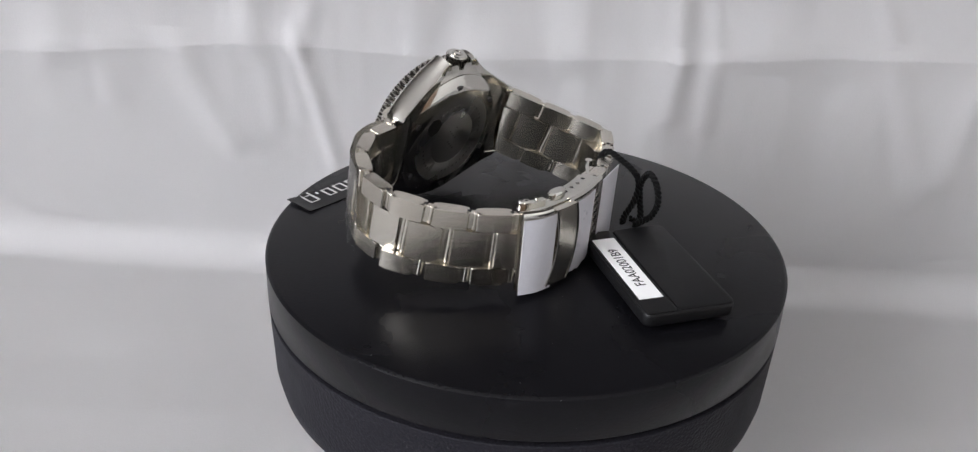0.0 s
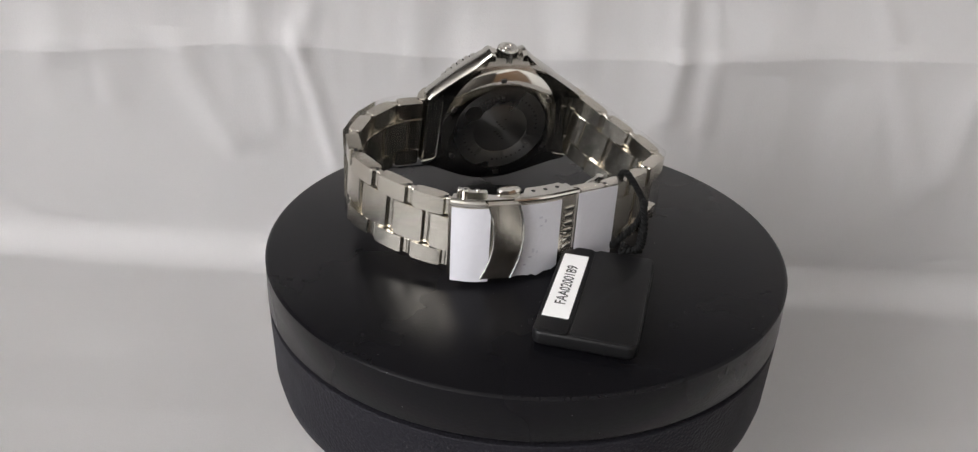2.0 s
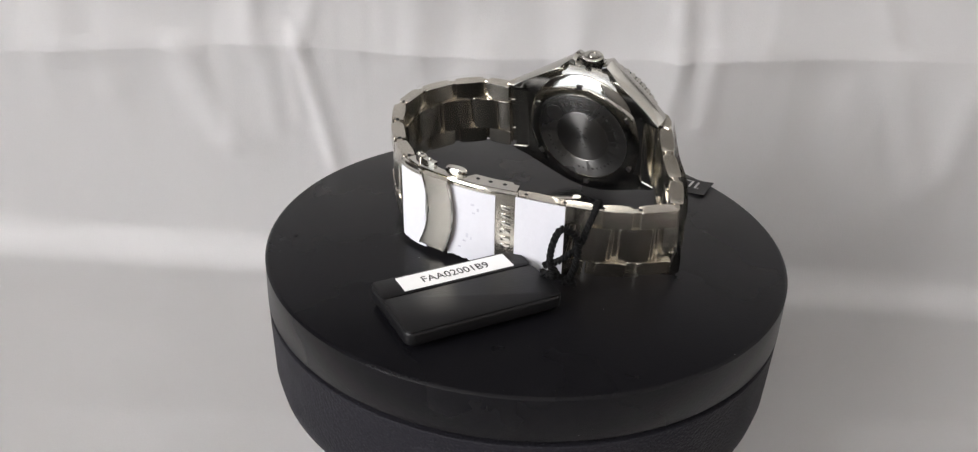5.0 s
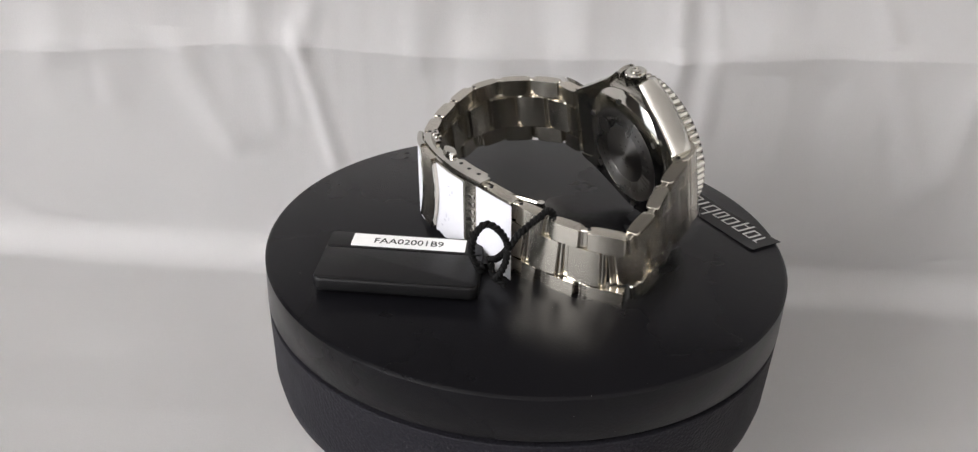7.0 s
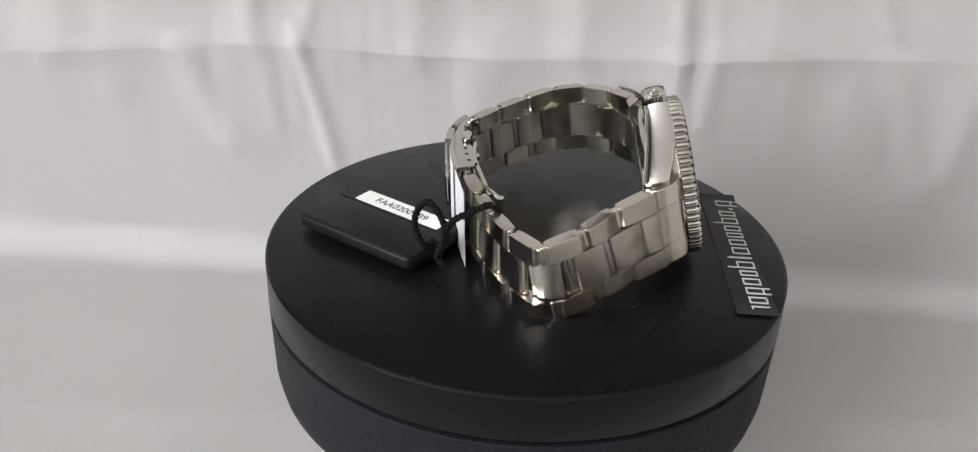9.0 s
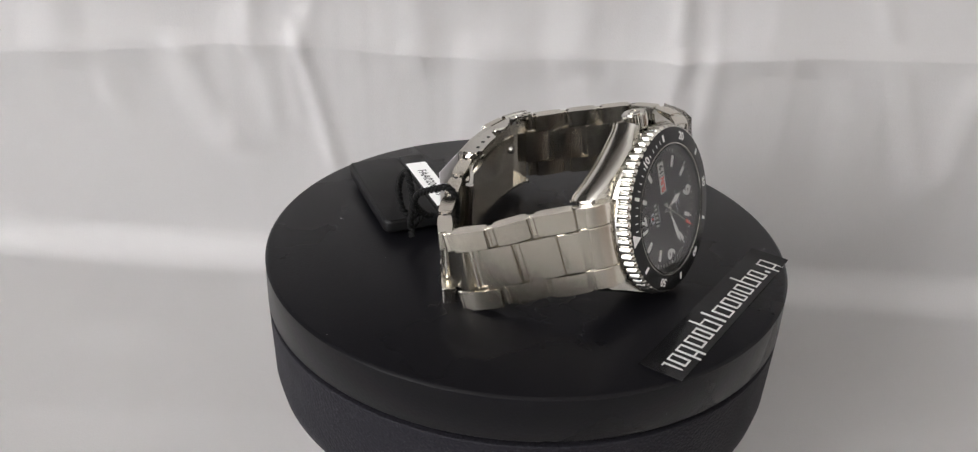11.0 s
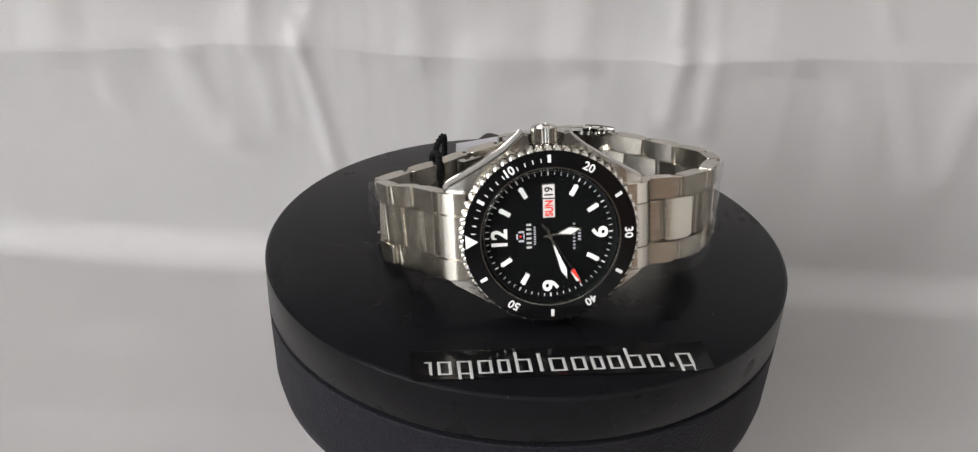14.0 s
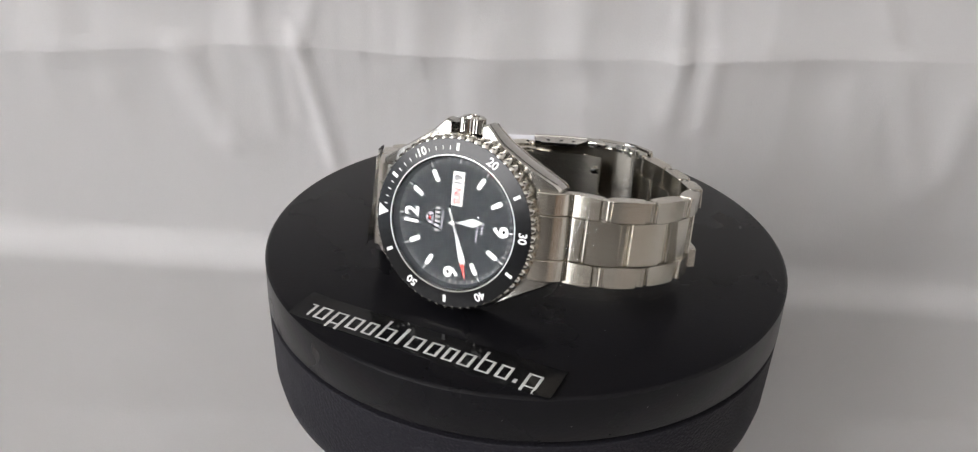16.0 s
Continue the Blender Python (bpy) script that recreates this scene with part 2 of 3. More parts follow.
def spline(points, per=10):
    """Catmull-Rom through the points."""
    p = [Vector(q) for q in points]
    p = [p[0] * 2 - p[1]] + p + [p[-1] * 2 - p[-2]]
    out = []
    for i in range(1, len(p) - 2):
        for k in range(per):
            t = k / per
            out.append(0.5 * ((2 * p[i]) + (p[i + 1] - p[i - 1]) * t + (2 * p[i - 1] - 5 * p[i] + 4 * p[i + 1] - p[i + 2]) * t * t
                              + (3 * p[i] - p[i - 1] - 3 * p[i + 1] + p[i + 2]) * t ** 3))
    out.append(p[-2])
    return out


# ---------------------------------------------------------------- the room and the draped sheet
FLOOR_Z, WALL_Y, ROUND = -0.102, 0.148, 0.016


def sheet_point(s, x):
    """The sheet's height profile: s runs from the front edge of the table, back and then up the wall."""
    flat = WALL_Y - ROUND + 0.75
    if s < flat:
        return Vector((x, -0.75 + s, FLOOR_Z)), Vector((0, 0, 1))
    a = (s - flat) / ROUND
    if a < math.pi / 2:
        return (Vector((x, WALL_Y - ROUND + ROUND * math.sin(a), FLOOR_Z + ROUND - ROUND * math.cos(a))), Vector((0, -math.sin(a), math.cos(a))))
    return Vector((x, WALL_Y, FLOOR_Z + ROUND + (s - flat - ROUND * math.pi / 2))), Vector((0, -1, 0))


def bump1(d, w):
    return math.exp(-(d / w) ** 2)


# creases as (x, height) from and to, width, depth in metres
CREASES = [(-0.1023, 0.0072, -0.0897, -0.0443, 0.0038, 0.0025), (-0.1552, 0.0008, -0.1355, -0.0407, 0.009, 0.0028), (-0.1167, 0.0039, -0.1149, -0.0318, 0.005, 0.001),
           (-0.108, 0.0046, -0.103, -0.026, 0.004, 0.0009), (-0.195, 0.0006, -0.188, -0.021, 0.006, 0.0012), (0.056, 0.0578, 0.0606, 0.0079, 0.0040, 0.0014),
           (0.0606, 0.0079, 0.059, -0.0182, 0.006, 0.0017), (0.075, 0.0075, 0.074, -0.021, 0.006, 0.0016), (0.064, 0.0578, 0.069, 0.0124, 0.004, -0.0009),
           (0.128, 0.0578, 0.1447, 0.0251, 0.004, 0.0017), (0.1527, 0.007, 0.1725, -0.0436, 0.006, 0.0015), (0.185, -0.0013, 0.182, -0.0408, 0.008, 0.002),
           (-0.1233, 0.0578, -0.1232, 0.0076, 0.006, 0.002), (-0.091, 0.0528, -0.1002, 0.0083, 0.005, 0.0014), (-0.206, 0.0578, -0.206, 0.0026, 0.009, 0.0022),
           (-0.055, 0.0578, -0.0504, 0.0062, 0.007, 0.0014), (-0.18, 0.0578, -0.175, 0.0046, 0.012, 0.0018), (0.12, 0.0026, 0.128, -0.0605, 0.012, -0.002),
           (-0.02, 0.0085, -0.03, -0.0408, 0.014, 0.0018), (0.02, 0.0578, 0.015, 0.0085, 0.01, 0.0014), (0.1, 0.0578, 0.098, 0.0144, 0.009, 0.0015)]


def draped_sheet():
    bm = bmesh.new()
    nx = 380
    wall_s = WALL_Y - ROUND + 0.75 + ROUND * math.pi / 2

    def at_height(z):
        return wall_s + z - FLOOR_Z - ROUND

    dense = []
    for s0, s1, step in ((0.0, 0.45, 0.015), (0.45, wall_s - 0.06, 0.004), (wall_s - 0.06, at_height(-0.080), 0.0016), (at_height(-0.080), at_height(-0.0135), 0.0018),
                         (at_height(-0.0135), at_height(0.0225), 0.0005), (at_height(0.0225), 1.175, 0.0022)):
        count = max(1, round((s1 - s0) / step))
        dense += [s0 + (s1 - s0) * i / count for i in range(count)]
    grid = []
    for s in dense:
        row = []
        for j in range(nx + 1):
            g = j / nx * 2 - 1
            x = 0.30 * g + 0.40 * g ** 5
            p, n = sheet_point(s, x)
            h = 0.0016 * noise.noise((x * 9, s * 7, 1.3)) + 0.0006 * noise.noise((x * 26, s * 9, 4.0))
            if n.y < -0.9:
                z = p.z - 0.026 * x
                w = max(0.0, min(1.0, (p.z + 0.09) / 0.06))
                h += w * (0.0011 * noise.noise((x * 42 + 0.3 * noise.noise((x * 8, z * 20, 0)), z * 5, 7.7)) + 0.0005 * noise.noise((x * 95, z * 12, 2.2)) + 0.0002 * noise.noise((x * 190, z * 60, 5.2)))
                # the horizontal fold: a pressed ridge, lit above and dim below
                zc = 0.0067 + 0.043 * x + 0.0048 * bump1(x + 0.125, 0.045) - 0.001 * bump1(x - 0.02, 0.05) + 0.0004 * math.sin(x * 61)
                d = math.hypot(p.z - zc, 0.0005)
                h += 0.0026 * math.exp(-d / (0.013 if p.z > zc else 0.016))
                for x0, z0, x1, z1, wd, amp in CREASES:
                    t = max(-0.25, min(1.25, (p.z - z0) / (z1 - z0)))
                    fade = 1 if 0 < t < 1 else max(0, 1 - (abs(t - 0.5) - 0.5) * 4)
                    h += amp * fade * bump1(x - (x0 + (x1 - x0) * t), wd)
            else:
                y = p.y - 0.070 * x
                d = math.hypot(y - 0.041, 0.0012)
                h += 0.0011 * math.exp(-d / 0.012)
                h += 0.0007 * noise.noise((x * 14, y * 40, 9.1))
            row.append(bm.verts.new(p + n * h))
        grid.append(row)
    for a, b in zip(grid, grid[1:]):
        for j in range(nx):
            bm.faces.new((a[j], a[j + 1], b[j + 1], b[j]))
    back = bmesh.ops.solidify(bm, geom=bm.faces[:], thickness=0.0006)
    ob = part("backdrop", bm, CLOTH, smooth=180)
    return tagged(ob, "creased white cotton sheet draped as a backdrop", "backdrop", kind="structure")


draped_sheet()


def slab(name, x, y, z, c, mat, label):
    return tagged(part(name, box(x, y, z, *c), mat, smooth=0), label, name.split("_")[0], kind="structure")


slab("floor", 3.2, 4.0, 0.06, (0, -1.0, -0.88), WOOD, "brown wooden room floor")
slab("ceiling", 3.2, 4.0, 0.06, (0, -1.0, 1.88), CEILING, "white painted ceiling")
slab("wall_back", 3.2, 0.08, 2.7, (0, 1.0, 0.5), PLASTER, "dark plastered wall behind the sheet")
slab("wall_front", 3.2, 0.08, 2.7, (0, -2.96, 0.5), PLASTER, "dark plastered wall behind the camera")
# out of view; its white is a reflector for the sheet's right side
slab("wall_right", 0.08, 3.87, 2.7, (1.6, -0.98, 0.5), CEILING, "unseen side wall, white to bounce daylight onto the sheet")
# added board, out of view: covers the white wall so steel reflects dark
slab("panelling_right", 0.03, 2.05, 2.0, (1.544, -1.875, 0.151), WOOD, "unseen brown board added to keep reflections in the steel dark")


def wall_with_window():
    y0, y1, z0, z1 = -2.86, -0.4, -0.34, 1.8
    bms = [box(0.08, y0 + 2.91, 2.7, -1.6, (y0 - 2.91) / 2, 0.5), box(0.08, 0.96 - y1, 2.7, -1.6, (0.96 + y1) / 2, 0.5),
           box(0.08, y1 - y0, z0 + 0.85, -1.6, (y0 + y1) / 2, (z0 - 0.85) / 2), box(0.08, y1 - y0, 1.85 - z1, -1.6, (y0 + y1) / 2, (1.85 + z1) / 2)]
    return tagged(part("wall_left", join(bms), PLASTER, smooth=0), "plastered wall with a window opening", "wall", kind="structure")


wall_with_window()
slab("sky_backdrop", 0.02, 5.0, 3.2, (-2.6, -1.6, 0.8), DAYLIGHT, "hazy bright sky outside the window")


def table():
    t = tagged(new("table"), "plain wooden table under the white sheet", "table")
    part("tabletop", box(1.5, 1.3, 0.03, 0, -0.14, FLOOR_Z - 0.021, 0.004), WOOD, t)
    for x in (-0.7, 0.7):
        for y in (-0.73, 0.45):
            part("leg", box(0.05, 0.05, 0.85 + FLOOR_Z - 0.036, x, y, (FLOOR_Z - 0.036 - 0.85) / 2, 0.003), WOOD, t)
    bmo = box(1.46, 0.02, 0.266, 0, WALL_Y + 0.025, FLOOR_Z + 0.133, 0.002)
    b = tagged(part("backboard", bmo, WOOD), "wooden board that holds the sheet upright", "board")


table()

# ---------------------------------------------------------------- the turntable
turntable = tagged(new("turntable"), "round black display turntable with a leather-grained drum", "turntable")
drum = part("drum", moved(lathe([(0, -41), (62, -41), (68.4, -40), (70.8, -37.6), (71.7, -33), (72.2, -13.95), (71.95, -13.75), (68.6, -13.7), (68.4, -14.4), (0, -14.4)], 160, False), SCALE_MM),
            LEATHER, turntable, "leather-grained black drum")
part("foot", moved(lathe([(0, -102), (46, -102), (48, -100), (48, -97), (40, -92), (36, -60), (38, -41.1), (0, -41.1)], 96, False), SCALE_MM), LEATHER, turntable)
lid = part("lid", moved(lathe([(0, 0), (71.2, 0), (71.7, -0.15), (72.2, -0.6), (72.3, -11.8), (72.1, -12.1), (68.4, -12.15), (66.4, -12.7), (66.2, -14.3), (0, -14.3)], 200, False), SCALE_MM),
           LID, turntable, "satin black rotating lid")

# ---------------------------------------------------------------- the watch
watch = tagged(new("wristwatch"), "steel diver's wristwatch with black dial, lying on its side", "watch")


def on_watch(name, bm, mat, label="", parent=None, smooth=35):
    return part(name, moved(bm, WATCH), mat, parent or watch, label, smooth)


def dial_spot(angle, r, z):
    """Pose at a clock angle on the dial; its y points outwards from the centre."""
    a = radians(angle)
    return Matrix.Translation((-math.cos(a) * r, math.sin(a) * r, z)) @ Matrix.Rotation(math.pi / 2 - a, 4, "Z")


UPRIGHT = Matrix.Rotation(math.pi / 2, 4, "Z")


def case():
    half = [(0, 21.6), (5.5, 21.0), (10, 19.6), (15, 17.0), (20, 14.2), (23.2, 12.6), (24.2, 11.6), (24.2, 10.95), (20.2, 10.95), (19.4, 10.0)]
    low = [(x, -y) for x, y in half]
    top = [(0, 20.6), (4.2, 20.6), (4.4, 24.2), (5.6, 24.6), (7.0, 23.2), (10, 20.6), (15, 17.4), (20, 14.4), (23.2, 12.6), (24.2, 11.6), (24.2, 10.95), (20.2, 10.95), (19.4, 10.0)]
    pts = top + low[::-1] + [(-x, y) for x, y in low[1:]] + [(-x, y) for x, y in top[::-1][:-1]]
    layers = [(-10.2, 0.955), (-9.7, 0.975), (-8.6, 0.992), (-6.8, 1.0), (-5.0, 0.996), (-3.9, 0.99), (-3.3, 0.982), (-3.0, 0.97)]
    bm = bmesh.new()
    loops = [[bm.verts.new((x * k, y * k, z)) for x, y in pts] for z, k in layers]
    for a, b in zip(loops, loops[1:]):
        for i in range(len(pts)):
            j = (i + 1) % len(pts)
            bm.faces.new((a[i], a[j], b[j], b[i]))
    bm.faces.new(loops[0][::-1])
    bm.faces.new(loops[-1])
    bmesh.ops.triangulate(bm, faces=[f for f in bm.faces if len(f.verts) > 4])
    for v in bm.verts:
        k = max(0.0, abs(v.co.x) - 9) / 15
        v.co.z -= 4.0 * k ** 1.6 * (1.0 if v.co.z > -6 else 0.75)
        if v.co.y > 19 and abs(v.co.x) < 9:
            v.co.z = -6.6 + (v.co.z + 6.6) * 0.82
    bm.normal_update()
    for f in bm.faces:
        f.material_index = 1 if abs(f.normal.z) < 0.45 else 0
    body = on_watch("case", bm, BRUSHED_FACE, "brushed steel case with polished flanks and crown guards", smooth=30)
    body.data.materials.append(FLANK)
    under = prism([(x * 0.985, y * 0.985) for x, y in pts], -10.45, -10.1, 0.12, 1)
    bmesh.ops.triangulate(under, faces=[f for f in under.faces if len(f.verts) > 4])
    for v in under.verts:
        k = max(0.0, abs(v.co.x) - 9) / 15
        v.co.z -= 3.0 * k ** 1.6
        if v.co.y > 19 and abs(v.co.x) < 9:
            v.co.z = -6.6 + (v.co.z + 6.6) * 0.82
    on_watch("case_underside", under, POLISHED, "polished underside of the case")
    # polished flanks
    on_watch("case_band", lathe([(20.5, -9.6), (21.0, -9.0), (21.0, -4.2), (20.6, -3.2), (18, -3.2), (18, -9.6)], 120), POLISHED)
    # screw back
    back = on_watch("caseback", lathe([(20.0, -9.8), (20.0, -10.7), (19.0, -11.7), (15.0, -12.9), (14.7, -12.9), (14.6, -12.7), (0, -12.7)], 128, False), POLISHED,
                    "polished steel screw-down caseback")
    part("back_centre", moved(lathe([(0, -12.75), (14.5, -12.75), (14.5, -12.95), (8.7, -12.95), (8.6, -12.88), (8.4, -12.95), (0, -12.95)], 128, False), WATCH), BACKPLATE, back, "brushed centre with worn engraving")
    for i in range(6):
        m = Matrix.Rotation(radians(60 * i + 25), 4, "Z") @ Matrix.Translation((16.7, 0, -12.3)) @ Matrix.Rotation(radians(16), 4, "Y")
        part("key_notch", moved(box(2.4, 1.7, 0.5, bevel=0.15), WATCH @ m), DARK_STEEL, back)
    for i in range(46):
        if i % 12 in (0, 1, 2):
            continue
        m = Matrix.Rotation(radians(360 * i / 46), 4, "Z") @ Matrix.Translation((11.6, 0, -12.94))
        part("engraving_bar", moved(box(0.7, 0.3 + 0.25 * (i * 7 % 3), 0.04), WATCH @ m), ENGRAVED, back)
    for k in range(9):
        part("engraving_bar", moved(box(0.8, 0.45, 0.04, (k * 5 % 4) * 0.9 - 1.2, -3.6 + k * 0.9, -12.94), WATCH), ENGRAVED, back)
    part("dark_dot", moved(lathe([(0, -13.0), (2.7, -13.0), (2.7, -12.9), (0, -12.9)], 40, False), WATCH @ Matrix.Translation((9.3, 6.0, 0))), DARK_STEEL, back, "dark round film dot")
    # crown
    crown = on_watch("crown", moved(join([cogwheel(3.15, 2.85, 24, 0.0, 3.6), lathe([(0, -2.0), (1.8, -2.0), (1.8, 0.1), (0, 0.1)], 32, False),
                                          lathe([(0, 3.4), (2.75, 3.4), (2.6, 4.0), (0, 4.15)], 48, False)]), Matrix.Translation((0, 21.4, -6.9)) @ Matrix.Rotation(-math.pi / 2, 4, "X")), POLISHED, "fluted steel crown")
    part("crown_emblem", moved(lathe([(1.0, 4.1), (1.0, 4.25), (1.5, 4.25), (1.5, 4.1)], 32), WATCH @ Matrix.Translation((0, 21.4, -6.9)) @ Matrix.Rotation(-math.pi / 2, 4, "X")), BRUSHED_FACE, crown)


def cogwheel(ro, ri, teeth, z0, z1, inner=0.0, bevel=0.12, sub=6):
    pts = []
    for i in range(teeth * sub):
        f = (i % sub) / sub
        k = 0.5 + 0.5 * math.cos(2 * math.pi * f)
        r = ri + (ro - ri) * k ** 0.6
        a = 2 * math.pi * i / (teeth * sub)
        pts.append((r * math.cos(a), r * math.sin(a)))
    return prism(pts, z0, z1, bevel, 1)


def bezel():
    n = 60 * 8
    bm = bmesh.new()
    prof = [(0.0, -3.4), (0.0, -1.2), (-0.25, -0.5), (-0.8, -0.15), (-1.0, -0.12)]
    rings = []
    for dr, z in prof:
        ring = []
        for i in range(n):
            f = i / 8
            # paired scallops with a wider notch every five minutes
            k = abs(math.cos(math.pi * f)) ** 0.7
            depth = 0.85 if z > -3.5 else 0.4
            r = 21.5 + dr - depth * (1 - k) * (1.0 if dr > -0.9 else 0.15)
            a = 2 * math.pi * i / n
            ring.append(bm.verts.new((r * math.cos(a), r * math.sin(a), z)))
        rings.append(ring)
    for r, z in ((16.7, 0.28), (16.4, 0.28), (16.1, -0.2), (16.1, -3.4)):
        rings.append([bm.verts.new((r * math.cos(2 * math.pi * i / n), r * math.sin(2 * math.pi * i / n), z)) for i in range(n)])
    for a, b in zip(rings, rings[1:] + rings[:1]):
        for i in range(n):
            j = (i + 1) % n
            bm.faces.new((a[i], a[j], b[j], b[i]))
    bz = on_watch("bezel", bm, POLISHED, "toothed steel rotating bezel")
    ins = part("bezel_insert", moved(lathe([(20.55, -0.16), (20.45, -0.02), (16.8, 0.42), (16.7, 0.30)], 128), WATCH), INSERT, bz, "black bezel insert with white minute scale")
    slope = math.atan2(-0.44, 3.65)

    def at(angle, r):
        return WATCH @ dial_spot(angle, r, 0.42 - (r - 16.8) * 0.1205 + 0.005) @ Matrix.Rotation(slope, 4, "X")
    for num in (10, 20, 30, 40, 50):
        part("numeral", moved(lettering(str(num), 2.8, 0.07, 0.03), at(num * 6, 18.6)), WHITE, bz)
    for five in (5, 15, 25, 35, 45, 55):
        part("marker", moved(box(0.8, 1.8, 0.06), at(five * 6, 18.65)), WHITE, bz)
    for i in range(1, 15):
        if i % 5:
            part("tick", moved(box(0.2, 0.95, 0.06), at(i * 6, 18.3)), WHITE, bz)
    part("triangle", moved(prism([(-1.7, 1.5), (1.7, 1.5), (0, -1.5)], -0.03, 0.03), at(0, 18.6)), WHITE, bz)
    part("pearl", moved(lathe([(0, 0.25), (0.5, 0.12), (0.6, 0.0), (0, 0.0)], 20, False), at(0, 19.1)), LUME, bz)


def dial():
    d = on_watch("dial", lathe([(0, -2.4), (15.9, -2.4), (15.9, -2.9), (0, -2.9)], 96, False), DIAL, "glossy black dial with applied markers")
    part("chapter_ring", moved(lathe([(16.1, -0.3), (16.1, -2.4), (15.4, -2.38), (15.9, -0.3)], 96), WATCH), DIAL, d)
    for i in range(60):
        big = i % 5 == 0
        part("tick", moved(box(0.30 if big else 0.16, 0.95 if big else 0.75, 0.04), WATCH @ dial_spot(i * 6, 14.8, -2.38)), WHITE, d)
    for h in (1, 2, 4, 5, 7, 8, 10, 11):
        m = WATCH @ dial_spot(h * 30, 12.1, -2.2)
        part("index_frame", moved(prism([(-0.62, -1.6), (0.62, -1.6), (0.72, 1.3), (0, 1.75), (-0.72, 1.3)], -0.2, 0.06, 0.08, 1), m), POLISHED, d)
        part("index", moved(prism([(-0.48, -1.42), (0.48, -1.42), (0.55, 1.2), (0, 1.55), (-0.55, 1.2)], 0.05, 0.12), m), LUME, d)
    for body, a, r, sq in (("12", 0, 12.0, 0.95), ("6", 180, 12.1, 1.1), ("9", 270, 12.5, 1.1)):
        m = WATCH @ Matrix.Translation((-math.cos(radians(a)) * r, math.sin(radians(a)) * r, -2.33)) @ UPRIGHT
        part("numeral", moved(lettering(body, 5.2, 0.15, 0.06, sq), m), LUME, d)
    # day and date windows at three o'clock
    fr = part("date_frame", moved(prism(rounded(3.2, 8.4, 0.15, 2), -0.1, 0.1, 0.05, 1), WATCH @ Matrix.Translation((0.0, 8.3, -2.35))), POLISHED, d)
    part("day_disc", moved(box(2.75, 4.35, 0.06), WATCH @ Matrix.Translation((0.0, 6.5, -2.2))), WINDOW_DISC, fr)
    part("date_disc", moved(box(2.75, 3.1, 0.06), WATCH @ Matrix.Translation((0.0, 10.6, -2.2))), WINDOW_DISC, fr)
    part("day_word", moved(lettering("SUN", 2.5, 0.09, 0.03, 0.8), WATCH @ Matrix.Translation((0.0, 6.5, -2.14)) @ UPRIGHT), RED, fr)
    part("date_number", moved(lettering("19", 2.7, 0.08, 0.03, 0.95), WATCH @ Matrix.Translation((0.0, 10.6, -2.14)) @ UPRIGHT), INK, fr)
    # maker's emblem and the small print as plain bars
    bars = [(-6.9, 0.0, 0.5, 0.6, RED), (-6.7, -1.1, 1.4, 0.5, SMUDGE), (-6.7, 1.1, 1.4, 0.5, SMUDGE), (-7.7, 0, 0.35, 1.5, SMUDGE), (-6.1, 0, 0.3, 1.4, SMUDGE)]
    for x, y, w, h, mt in bars:
        part("emblem_bar", moved(prism(rounded(w, h, 0.2, 2), -0.02, 0.03), WATCH @ Matrix.Translation((x, y, -2.37))), mt, d)
    for k in range(6):
        part("print_bar", moved(box(1.2, 0.5, 0.04), WATCH @ Matrix.Translation((-4.9, -2.75 + k * 1.1, -2.37))), GREYPRINT, d)
    for k in range(8):
        part("print_bar", moved(box(0.5, 0.3, 0.04), WATCH @ Matrix.Translation((-3.5, -2.0 + k * 0.58, -2.37))), SMUDGE, d)
        part("print_bar", moved(box(0.55, 0.4, 0.04), WATCH @ Matrix.Translation((5.9, -3.6 + k * 0.85, -2.37))), SMUDGE, d)
    for k in range(4):
        part("print_bar", moved(box(0.7, 0.4, 0.04), WATCH @ Matrix.Translation((7.2, -1.5 + k * 0.75, -2.37))), SMUDGE, d)
    # hands
    def hand(angle, z, shape, inner):
        m = WATCH @ Matrix.Translation((0, 0, z)) @ Matrix.Rotation(math.pi / 2 - radians(angle), 4, "Z")
        h = part("hand", moved(prism(shape, -0.06, 0.06, 0.03, 1), m), POLISHED, d)
        part("hand_lume", moved(prism(inner, 0.05, 0.09), m), LUME, h)
    hand(170, -1.75, [(-0.3, -1.6), (0.3, -1.6), (0.3, 1.5), (1.15, 5.0), (0, 8.0), (-1.15, 5.0), (-0.3, 1.5)], [(0, 1.9), (0.85, 5.0), (0, 7.2), (-0.85, 5.0)])
    hand(250, -1.45, [(-0.3, -2.0), (0.3, -2.0), (0.32, 2.0), (0.95, 9.3), (0, 12.0), (-0.95, 9.3), (-0.32, 2.0)], [(-0.15, 2.6), (0.15, 2.6), (0.72, 9.2), (0, 11.2), (-0.72, 9.2)])
    part("hand_cap", moved(lathe([(0, -0.85), (0.6, -0.9), (0.75, -1.1), (0.75, -1.9), (0, -1.9)], 24, False), WATCH), POLISHED, d)


